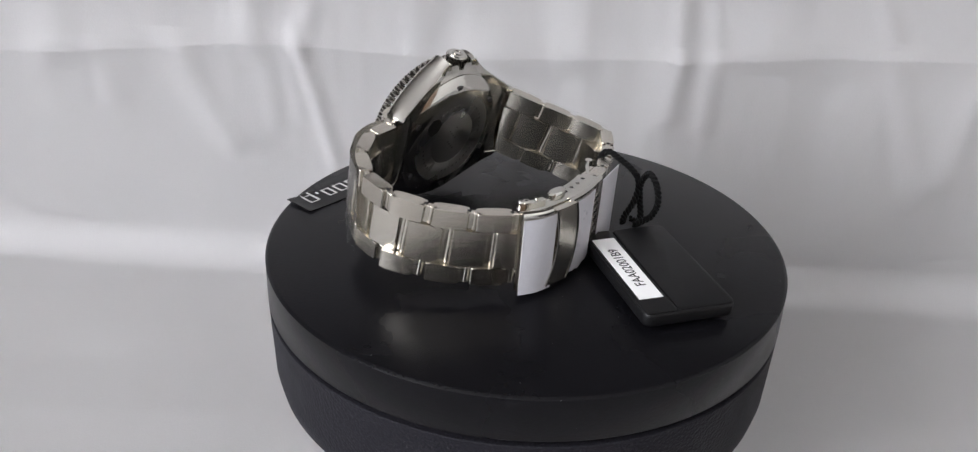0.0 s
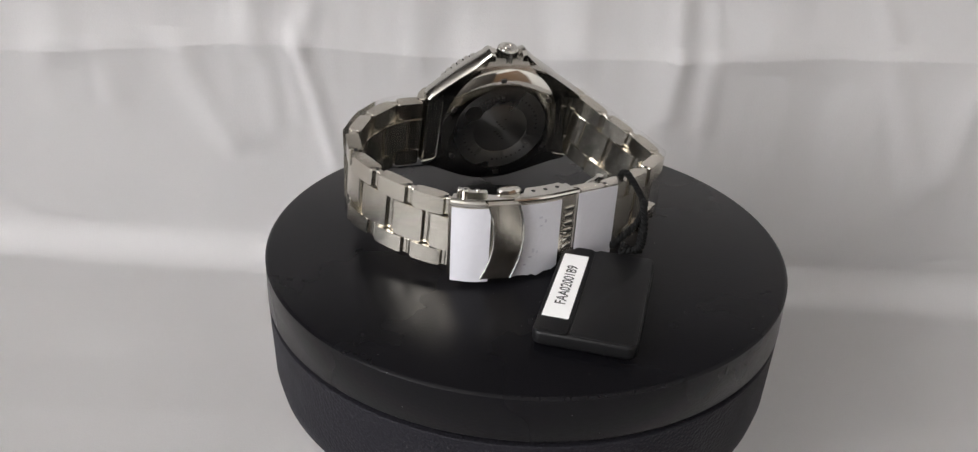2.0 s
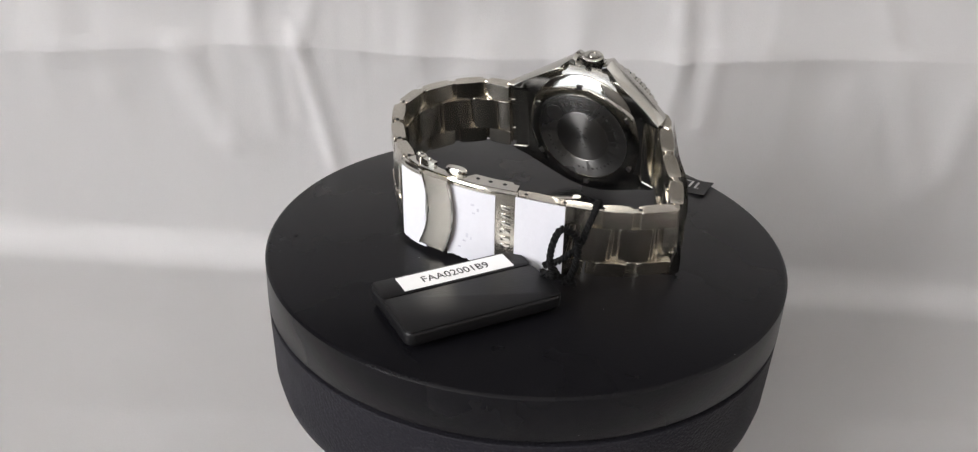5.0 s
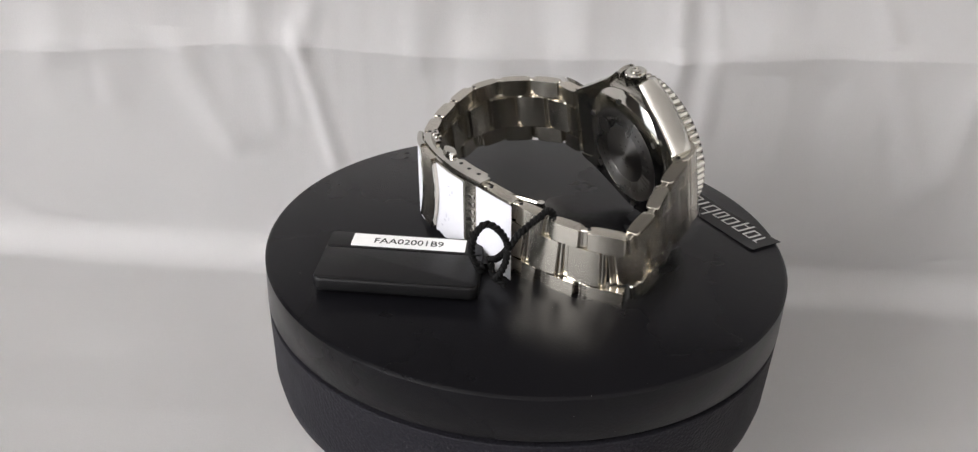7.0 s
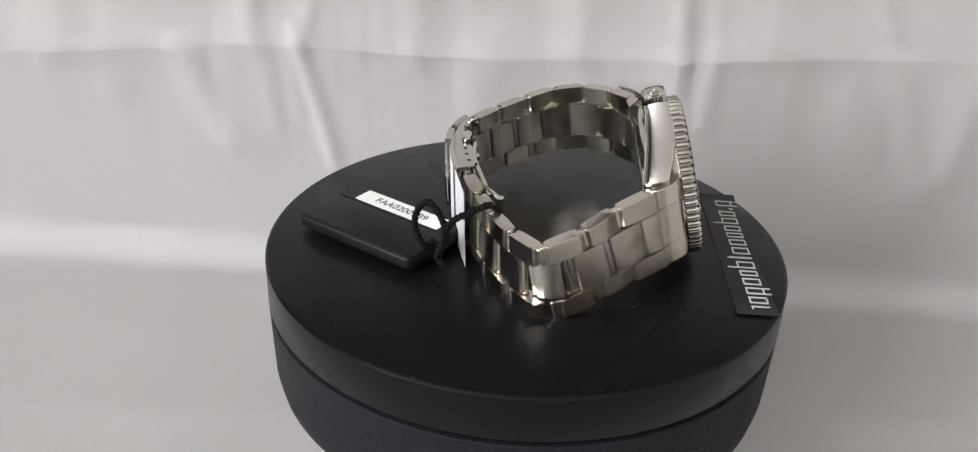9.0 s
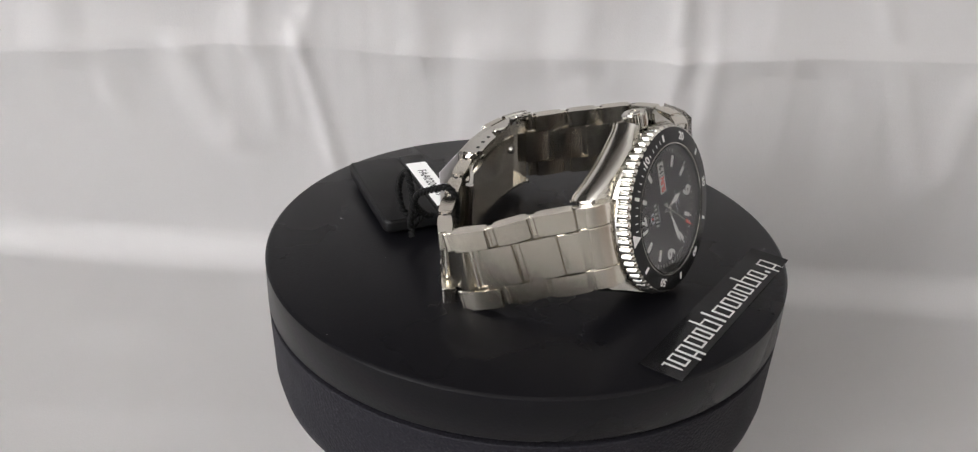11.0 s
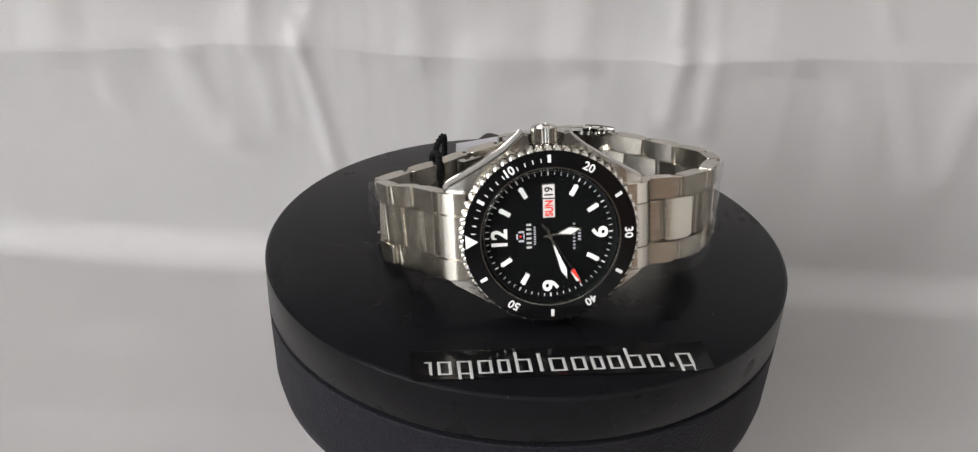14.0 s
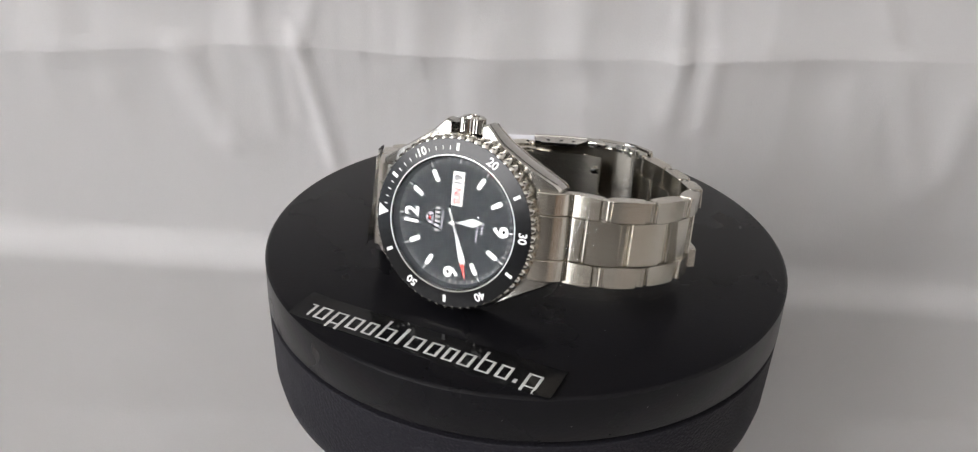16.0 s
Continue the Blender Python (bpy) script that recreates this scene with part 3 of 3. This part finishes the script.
def second_hand():
    bm = join([prism([(-0.09, -3.2), (0.09, -3.2), (0.09, 10.6), (-0.09, 10.6)], -0.04, 0.04),
               prism([(-0.3, -3.6), (0.3, -3.6), (0.2, -1.6), (-0.2, -1.6)], -0.04, 0.04), prism(disc_points(0.6, 20), -0.05, 0.05)])
    ob = part("second_hand", moved(bm, SCALE_MM), POLISHED, watch, "slim second hand with a red arrow tip")
    part("red_tip", moved(prism([(-0.5, 9.8), (0.5, 9.8), (0.06, 13.6), (-0.06, 13.6)], -0.05, 0.06), SCALE_MM), RED, ob)
    return ob


case()
bezel()
dial()
seconds = second_hand()
glass = on_watch("crystal", lathe([(0, 0.35), (16.0, 0.35), (16.2, 0.2), (16.2, -0.9), (0, -0.9)], 96, False), CRYSTAL, "flat clear crystal")
glass.visible_shadow = False

# ---------------------------------------------------------------- the bracelet: joints along its upper edge, turntable mm


def lug(side):
    return CENTRE + (U * side * 25.5 + V * 10.6 - N * 11.3) * SIZE


SIDE6 = [lug(1)] + [Vector(q) for q in ((-32.3, 28.4, 32.2), (-40.8, 22.5, 31.2), (-46.2, 13.8, 30.0), (-46.6, 4.4, 28.2),
                                        (-41.6, -4.2, 26.3), (-34.8, -12.0, 25.0), (-26.6, -18.4, 24.2))]
SIDE12 = [lug(-1)] + [Vector(q) for q in ((31.8, 20.3, 26.2), (37.4, 12.6, 22.8), (41.3, 3.6, 19.9), (32.6, -3.6, 19.5),
                                          (24.2, -8.4, 19.8), (15.6, -13.0, 21.0), (6.2, -16.6, 22.2))]
UP_LUG, UP_CLASP = V, Vector((0.0, -0.04, 1.0)).normalized()


def link_frame(a, b, lean):
    x = (b - a).normalized()
    up = UP_LUG.lerp(UP_CLASP, lean)
    y = up.cross(x).normalized()
    up = x.cross(y).normalized()
    m = Matrix((x, y, up)).transposed().to_4x4()
    m.translation = (a + b) / 2
    return m, (b - a).length


def link_shape(length, thick, width, end=0.25):
    """A link: a plate with a gently crowned outer face and crisp edges, and a slimmer rounded knuckle at its far end."""
    half, n = length / 2 - 0.75, 8
    crown = [(-half + 0.25 + (2 * half - 0.5) * i / n, thick / 2 + 0.18 * (1 - (2 * i / n - 1) ** 2)) for i in range(n + 1)]
    outline = [(x - 0.75, y) for x, y in [(-half, thick / 2 - 0.3)] + crown + [(half, thick / 2 - 0.3)]]
    outline += [(x, -y) for x, y in reversed(outline)]
    plate = prism(outline[::-1], -width / 2, width / 2, end, 2)
    knuckle = prism([(x + length / 2 - 1.35, y) for x, y in rounded(3.1, thick - 1.7, 0.75, 5)], -width / 2 + 0.12, width / 2 - 0.12, 0.2, 1)
    return join([plate, knuckle])


def end_slot(length):
    return length / 2 - 4.2


def bracelet(path, first_lean, flip):
    joints = len(path)
    for i in range(joints - 1):
        a, b = path[i], path[i + 1]
        lean = min(1.0, first_lean + (i + 0.5) / 4.5)
        m, length = link_frame(a, b, lean)
        k = 1.0 - 0.012 * i
        for off, width in ((2.7, 5.2), (19.0, 5.2)):
            mm = SCALE_MM @ m @ Matrix.Translation((0, 0, -off * k))
            li = part("link", moved(link_shape(length - 0.12, 3.3, width * k), mm), BRUSHED, watch, smooth=20)
            if off < 5 and i > 3:
                part("pin_slot", moved(box(0.5, 0.1, 2.0, bevel=0.04), SCALE_MM @ m @ Matrix.Translation((end_slot(length), -1.72 * flip, -2.9))), POLISHED, li)
            if off < 5 and i > 2:
                end = length / 2 - 1.7
                part("pin_hole", moved(lathe([(0, 0.02), (0.45, 0.02), (0.55, 0.0), (0, -0.2)], 14, False), SCALE_MM @ m @ Matrix.Translation((end, 0, -0.09))), HOLE, li)
        hinge = [(b, m, 5.0 * k, 2.75), (b, m, 5.0 * k, 18.95), ((a + b) / 2, m, 10.2, 10.85)]
        for spot, mh, span, off in hinge:
            mj = mh.copy()
            mj.translation = spot
            part("hinge_pin", moved(lathe([(0, -span / 2), (0.75, -span / 2), (0.9, -span / 2 + 0.2), (0.9, span / 2 - 0.2), (0.75, span / 2), (0, span / 2)], 20, False),
                                    SCALE_MM @ mj @ Matrix.Translation((0, 0, -off * k))), BRUSHED, watch)
        if i == 0:
            part("centre_link", moved(link_shape(length * 0.62, 3.3, 10.5), SCALE_MM @ m @ Matrix.Translation((-length * 0.21, 0, -10.85))), BRUSHED, watch, smooth=20)
        # middle links sit half a pitch further on
        a2 = (a + b) / 2
        b2 = (path[i + 1] + path[i + 2]) / 2 if i + 2 < joints else b + (b - a) * 0.35
        m2, l2 = link_frame(a2, b2, lean)
        m2.translation = (a2 + b2) / 2 if i + 2 < joints else (a2 + b2) / 2
        part("centre_link", moved(link_shape(l2 - 0.12, 3.3, 10.5 * k), SCALE_MM @ m2 @ Matrix.Translation((0, 0, -10.85 * k))), BRUSHED, watch, smooth=20)


bracelet(SIDE6, 0.0, 1)
bracelet(SIDE12, 0.0, -1)


def end_link(side):
    prof = [(19.3, -3.9), (21.5, -4.2), (24.0, -5.4), (25.8, -7.6), (26.8, -10.2), (26.4, -11.6), (24.6, -11.4), (22.0, -9.4), (19.3, -8.8)]
    for w, c in ((5.3, 8.1), (10.7, 0.0), (5.3, -8.1)):
        bm = prism(prof, -w / 2, w / 2, 0.2, 1)
        m = Matrix.Translation((0, c, 0)) @ Matrix(((side, 0, 0, 0), (0, 0, 1, 0), (0, 1, 0, 0), (0, 0, 0, 1)))
        on_watch("end_link", moved(bm, m), BRUSHED)
    on_watch("spring_bar", moved(lathe([(0, -11), (0.7, -11), (0.7, 11), (0, 11)], 16, False), Matrix.Translation((side * 22.6, 0, -10.0)) @ Matrix.Rotation(math.pi / 2, 4, "X")), POLISHED)


end_link(1)
end_link(-1)

# ---------------------------------------------------------------- the folding clasp and its protective paper
CLASP = spline([(-27.2, -18.2, 24.0), (-21.4, -20.6, 23.8), (-12, -21.2, 23.4), (-3, -20.2, 22.9), (6.4, -17.6, 22.4)], 8)


def arc_at(f, out=0.0, drop=0.0):
    """A point along the clasp's upper edge; out: mm away from the wrist, drop: mm below the edge."""
    n = len(CLASP) - 1
    i = min(int(f * n), n - 1)
    t = f * n - i
    q = CLASP[i].lerp(CLASP[i + 1], t)
    d = (CLASP[min(i + 1, n)] - CLASP[max(i - 1, 0)]).normalized()
    nrm = UP_CLASP.cross(d).normalized()
    return q - nrm * out - UP_CLASP * drop


def curved_plate(f0, f1, out0, out1, drop0, drop1, steps=14, flare=0.0, ragged=0.0):
    bm = bmesh.new()
    rows = []
    for i in range(steps + 1):
        f = f0 + (f1 - f0) * i / steps
        low = drop1 + ragged * (noise.noise((f * 13, 3.1, drop1)) + 0.5 * noise.noise((f * 37, 1.1, drop1)))
        near = out0(f) if callable(out0) else out0
        rows.append([bm.verts.new(arc_at(f, o + (flare * (d > drop0)), d)) for o, d in ((near, drop0), (out1, drop0), (out1, low), (near, low))])
    for a, b in zip(rows, rows[1:]):
        for k in range(4):
            bm.faces.new((a[k], a[(k + 1) % 4], b[(k + 1) % 4], b[k]))
    bm.faces.new(rows[0])
    bm.faces.new(rows[-1][::-1])
    return moved(bm, SCALE_MM)


def clasp():
    c = part("clasp", curved_plate(0.03, 1.0, 0.6, 1.7, 0.4, 20.2), BRUSHED, watch, "brushed folding clasp with safety catch")

    def flange(f):
        if f < 0.3:
            return -1.4 - 2.6 * math.exp(-((f - 0.13) / 0.06) ** 2) - 1.6 * math.exp(-((f - 0.27) / 0.05) ** 2)
        if f < 0.6:
            return -1.6 - 1.0 * math.exp(-((f - 0.31) / 0.05) ** 2)
        return -4.3 * min(1.0, (f - 0.6) / 0.05 * 0.6 + 0.4) * (1.0 if f < 0.95 else 0.75)
    part("clasp_side", curved_plate(0.02, 0.985, flange, 0.8, -0.5, 0.5, 60), POLISHED, c, "polished side flange with adjustment holes")
    part("clasp_side", curved_plate(0.1, 0.98, -4.2, 0.8, 19.4, 20.3), POLISHED, c)
    part("clasp_rim", moved(tube([arc_at(0.5 + 0.5 * k / 16, 1.1, -0.1) for k in range(17)], 0.75, 10), SCALE_MM), POLISHED, c, "rounded bronze-toned upper rim")
    for f in (0.69, 0.79, 0.89):
        part("adjusting_hole", moved(lathe([(0, 0.04), (0.55, 0.04), (0.6, 0), (0, -0.1)], 14, False), SCALE_MM @ Matrix.Translation(arc_at(f, -2.4, -0.5))), HOLE, c)
    catch = part("safety_catch", curved_plate(0.0, 0.5, 1.8, 2.7, -0.1, 20.7), BRUSHED, c, "fold-over safety catch")
    part("catch_top", moved(tube([arc_at(0.02 + 0.29 * k / 12, 2.1, -0.1) for k in range(13)], 0.95, 10), SCALE_MM), POLISHED, catch)
    part("catch_arm", curved_plate(0.06, 0.34, -2.6, -1.2, -1.5, -0.5), POLISHED, catch)
    # the raised band bows to one side down its length
    def bow(h):
        return 0.055 * math.sin(math.pi * min(1, h * 0.9)) - 0.05 * h * h

    def band_strip(f0, f1, o0, o1):
        bm = bmesh.new()
        rows = []
        for k in range(17):
            h = k / 16
            g = bow(h)
            d = -0.4 + 21.6 * h
            rows.append([bm.verts.new(arc_at(f, o, d)) for f, o in ((f0 + g, o0), (f0 + g, o1), ((f0 + f1) / 2 + g, o1 + 0.1), (f1 + g, o1), (f1 + g, o0))])
        for a, b in zip(rows, rows[1:]):
            for k in range(5):
                bm.faces.new((a[k], a[(k + 1) % 5], b[(k + 1) % 5], b[k]))
        bm.faces.new(rows[0])
        bm.faces.new(rows[-1][::-1])
        return moved(bm, SCALE_MM)
    part("catch_band", band_strip(0.33, 0.52, 1.6, 3.3), BRUSHED, catch, "raised brushed band of the catch")
    for f in (0.33, 0.52):
        part("band_edge", moved(tube([arc_at(f + bow(k / 16), 3.3, -0.3 + 21.5 * k / 16) for k in range(17)], 0.3, 8), SCALE_MM), POLISHED, catch)
    for f, r in ((0.08, 0.8), (0.14, 1.15), (0.27, 0.6)):
        part("pivot", moved(lathe([(0, 0.8), (r * 0.7, 0.8), (r, 0.5), (r, -0.6), (0, -0.6)], 20, False), SCALE_MM @ Matrix.Translation(arc_at(f, -2.2, -1.1))), POLISHED, c)
        part("pivot_slot", moved(lathe([(0, 0.04), (r * 0.4, 0.04), (r * 0.45, 0), (0, -0.1)], 12, False), SCALE_MM @ Matrix.Translation(arc_at(f, -2.2, -1.9))), HOLE, c)
    part("release_button", moved(lathe([(0, 0.8), (1.6, 0.7), (1.9, 0.3), (1.9, -0.6), (0, -0.6)], 28, False),
         SCALE_MM @ Matrix.Translation(arc_at(0.5, -2.8, -0.9)) @ Matrix.Diagonal((1.7, 0.8, 1, 1))), POLISHED, c)
    # folding blade inside the loop
    part("folding_blade", curved_plate(0.42, 1.28, -5.4, -4.4, 2.0, 18.6), BRUSHED, c, "brushed inner folding blade")
    part("blade_hinge", moved(lathe([(0, -8.6), (1.1, -8.6), (1.1, 8.6), (0, 8.6)], 20, False), SCALE_MM @ Matrix.Translation((17.8, -7.0, 11.9))), POLISHED, c)
    for drop in (0.0, 15.6):
        part("folding_arm", moved(tube(spline([(0.5, -15.6, 20.6 - drop), (5.5, -14.9, 20.4 - drop), (9.6, -12.9, 20.2 - drop), (13.6, -9.6, 20.0 - drop), (17.6, -7.0, 19.9 - drop)], 6), 0.65, 8), SCALE_MM), POLISHED, c)
    part("blade_stud", moved(lathe([(0, 0.9), (0.9, 0.8), (1.2, 0), (0, 0)], 20, False), SCALE_MM @ Matrix.Translation(arc_at(0.46, -5.4, 6.0)) @ Matrix.Rotation(radians(-90), 4, "X")), POLISHED, c)
    # raised maker's word near the end, as plain bars
    for k in range(6):
        q = arc_at(0.925, 1.7, 4.0 + k * 2.25)
        part("raised_bar", moved(box(2.6, 0.5, 1.3, bevel=0.12), SCALE_MM @ Matrix.Translation(q) @ Matrix.Rotation(radians(12), 4, "Z")), POLISHED, c)


clasp()


def paper(name, f0, f1, out, d0, d1, ragged, label):
    ob = part(name, curved_plate(f0, f1, out, out + 0.15, d0, d1, 18, 0.0, ragged), PAPER, None, label)
    return tagged(ob, label, "paper")


papers = [paper("protective_paper", 0.035, 0.345, 2.8, 0.9, 22.2, 0.3, "white protective paper stuck on the catch"),
          paper("protective_paper", 0.50, 0.855, 1.85, 0.9, 21.6, 1.6, "white protective paper with faint grey marks"),
          paper("protective_paper", 0.99, 1.32, 2.1, 0.0, 21.6, 0.8, "white paper strip beside the clasp")]

for f, d, w, h in ((0.70, 5.0, 1.0, 0.5), (0.74, 6.2, 0.6, 0.9), (0.71, 7.4, 0.8, 0.4), (0.66, 14.6, 0.7, 1.2), (0.64, 16.4, 1.0, 0.5), (0.69, 15.2, 0.5, 0.8), (0.60, 18.6, 0.9, 0.5)):
    spot = arc_at(f, 2.04, d)
    mk = part("ink_mark", moved(box(w, 0.04, h), SCALE_MM @ Matrix.Translation(spot) @ Matrix.Rotation(radians(6), 4, "Z")), SMUDGE, papers[1])


# ---------------------------------------------------------------- the hang tag
TAG_LONG, TAG_WIDE, TAG_THICK = 41.5, 24.4, 4.0
TAG_TOP = 5.5
TAG = SCALE_MM @ Matrix.Translation((-21.6, -20.05, TAG_TOP))


def hang_tag():
    t = tagged(new("hang_tag"), "black plastic hang tag lying on the turntable", "tag")
    cx, cy = TAG_LONG / 2, TAG_WIDE / 2

    def at(w, h, r, x, y):
        return [(a + x, b + y) for a, b in rounded(w, h, r, 6)]
    part("body", moved(prism(at(TAG_LONG, TAG_WIDE, 2.4, cx, cy), -TAG_THICK, -0.35, 0.8, 3), TAG), PLASTIC, t)
    part("back_pad", moved(prism(at(TAG_LONG - 12, TAG_WIDE - 12, 2.0, cx, cy), -TAG_TOP, -TAG_THICK + 0.1, 0.3, 2), TAG), PLASTIC, t)
    seam = TAG_WIDE - 8.7
    part("cover", moved(prism(at(TAG_LONG - 0.6, 8.1, 1.2, cx, TAG_WIDE - 4.4), -0.5, 0.0, 0.2, 2), TAG), PLASTIC, t)
    part("cover", moved(prism(at(TAG_LONG - 0.6, seam - 0.5, 1.6, cx, seam / 2 + 0.1), -0.5, 0.0, 0.2, 2), TAG), PLASTIC, t)
    st = part("sticker", moved(prism(at(30.2, 6.4, 0.1, 21.6, TAG_WIDE - 4.35), 0.0, 0.1), TAG), STICKER, t, "white sticker with printed code")
    part("code", moved(lettering("FAA02001B9", 3.8, 0.03, 0.02, 0.92), TAG @ Matrix.Translation((21.6, TAG_WIDE - 4.35, 0.13))), INK, st)
    return t


tag = hang_tag()


# ---------------------------------------------------------------- the black cord
def twisted(points, r=0.55, pitch=2.6):
    base = spline(points, 14)
    out = []
    for ph in (0, math.pi):
        line, run = [], 0.0
        ref = Vector((0.1, 0.3, 1))
        for i, q in enumerate(base):
            if i:
                run += (q - base[i - 1]).length
            t = (base[min(i + 1, len(base) - 1)] - base[max(i - 1, 0)]).normalized()
            a = t.cross(ref).normalized()
            ref = a.cross(t).normalized()
            g = 2 * math.pi * run / pitch + ph
            line.append(q + (a * math.cos(g) + ref * math.sin(g)) * r * 0.85)
        out.append(tube(line, r, 7))
    return moved(join(out), SCALE_MM)


def cord():
    c = tagged(new("tag_cord"), "twisted black cord tying the tag to the bracelet", "cord")
    part("strand", twisted([(24.0, -6.4, 12), (24.2, -6.5, 18.6), (24.6, -8.8, 21.5), (25.3, -12.6, 20.2), (25.8, -17.6, 17.5), (25.4, -19.6, 14.5), (22.5, -20.4, 10.5), (19.0, -20.2, 7.4), (16.5, -21.0, 6.2)]), CORD, c)
    part("strand", twisted([(23.0, -22.6, 4.0), (24.6, -21.8, 6.5), (25.3, -20.6, 10.5), (25.2, -20.4, 15.0), (24.2, -22.4, 18.8), (22.4, -25.1, 20.2), (21.8, -27.6, 17.6), (21.7, -28.5, 13.0),
                            (22.2, -26.8, 8.4), (21.0, -25.0, 6.6), (17.5, -24.2, 6.3)]), CORD, c)
    part("strand", twisted([(25.5, -20.6, 3.4), (23.8, -22.0, 4.6), (21.6, -22.4, 5.4), (19.6, -21.6, 6.6)], 0.5), CORD, c)
    return c


string = cord()

# ---------------------------------------------------------------- the shop strip on the lid
STRIP = SCALE_MM @ Matrix.Translation((-0.4, 59.1, 0.0)) @ Matrix.Rotation(radians(180.5), 4, "Z")


def strip():
    t = tagged(new("shop_strip"), "glossy black adhesive strip with white lettering marks", "label")
    bm = bmesh.new()
    n = 24
    rows = []
    for i in range(n + 1):
        x = -34.2 + 68.4 * i / n
        lift = 0.25 + 0.5 * max(0, (abs(x) - 28) / 7) ** 2
        rows.append([bm.verts.new((x, y, z)) for y, z in ((-5.3, lift + 0.1), (5.3, lift), (5.3, lift - 0.22), (-5.3, lift - 0.12))])
    for a, b in zip(rows, rows[1:]):
        for k in range(4):
            bm.faces.new((a[k], a[(k + 1) % 4], b[(k + 1) % 4], b[k]))
    bm.faces.new(rows[0])
    bm.faces.new(rows[-1])
    part("backing", moved(bm, STRIP), GLOSSY, t)
    # plain frames, bars and a dot stand for the letters of the shop's name
    def bar(x, y0, y1, w=0.7):
        return box(w, y1 - y0, 0.08, x, (y0 + y1) / 2, 0, 0.03)
    base, mid, x = -3.7, 1.1, -33.2
    for wide, low, high in ((4.2, 0, 0), (4.4, 0, 0), (4.6, 1.7, 0), (4.6, 0, 0), (3.9, 0, 0), (5.0, 0, 2.7), (2.7, 0, 1.9), (5.2, 0, 0), (4.6, 0, 0), (3.9, 0, 0),
                            (4.4, 0, 0), (5.0, 0, 2.7), (4.4, 0, 0), (2.2, 0, -3.4), (5.0, 1.7, 0), (2.7, 0, 2.8)):
        c, y0, y1 = x + wide / 2, base - low, mid + high
        if wide > 3:
            w = wide * 0.72
            bms = [bar(c - w / 2 + 0.35, y0, y1), bar(c + w / 2 - 0.35, y0 if low else base, mid), bar(c, mid - 0.45, mid, w - 1.4), bar(c, base, base + 0.45, w - 1.4)]
        else:
            bms = [bar(c, y0, y1, 0.85)]
        part("letter_mark", moved(join(bms), STRIP @ Matrix.Translation((0, 0, 0.36))), GREYPRINT, t)
        x += wide
    return t


label_strip = strip()


# ---------------------------------------------------------------- clear protective film on the bracelet
def film(path, count, out, low, seed):
    bm = bmesh.new()
    rows = []
    line = spline([path[0] + (path[0] - path[1]) * 0.25] + path[1:count + 1], 6)
    for i, p0 in enumerate(line):
        d = (line[min(i + 1, len(line) - 1)] - line[max(i - 1, 0)]).normalized()
        up = UP_LUG.lerp(UP_CLASP, min(1, i / len(line)))
        nrm = up.cross(d).normalized()
        if nrm.dot(p0 - Vector((0, 5, p0.z))) < 0:
            nrm = -nrm
        row = []
        for k in range(13):
            f = k / 12
            o = out + 0.35 * noise.noise((i * 0.45, k * 0.5, seed)) + (1.2 * f * f if i < 3 else 0.2)
            row.append(bm.verts.new(p0 + nrm * o - up * (-0.3 + f * (low + 0.9 * noise.noise((i * 0.6, seed, 0.5))))))
        rows.append(row)
    for a, b in zip(rows, rows[1:]):
        for k in range(12):
            bm.faces.new((a[k], a[k + 1], b[k + 1], b[k]))
    ob = part("clear_film", moved(bm, SCALE_MM), FILM, watch, "crinkled clear protective film", smooth=180)
    ob.visible_shadow = False


film(SIDE6, 3, 2.4, 25.0, 3.0)
film(SIDE12, 3, 2.5, 23.0, 8.0)


# ---------------------------------------------------------------- what moves
def motions():
    rows = [(t, pose(0, 0, 0, 0, 0, a)) for t, a in TURN]
    for thing in (lid, watch, string, label_strip, *papers):
        walk(thing, rows)
    # the cord lets the tag creep a millimetre while the table turns
    creep = [(0.0, -2.2, -35.1), (1.0, -2.0, -35.2), (3.5, -1.0, -35.6), (7.0, -0.7, -35.5), (16.0, -0.7, -35.5)]
    tag_rows = []
    for t, m in rows:
        x, y = (float(np.interp(t, [r[0] for r in creep], [r[k] for r in creep])) for k in (1, 2))
        tag_rows.append((t, m @ pose(x * MM, y * MM, 0, 0, 0, 58.4)))
    walk(tag, tag_rows)
    hand = []
    for t in (0.0, 4.0, 8.0, 12.0, 16.0):
        a = radians((40.3 + t - 14.5) * 6)
        m = WATCH @ Matrix.Translation((0, 0, -1.1)) @ Matrix.Rotation(math.pi / 2 - a, 4, "Z")
        hand.append((t, Matrix.LocRotScale(m.translation, m.to_quaternion(), None)))
    walk(seconds, hand)


motions()
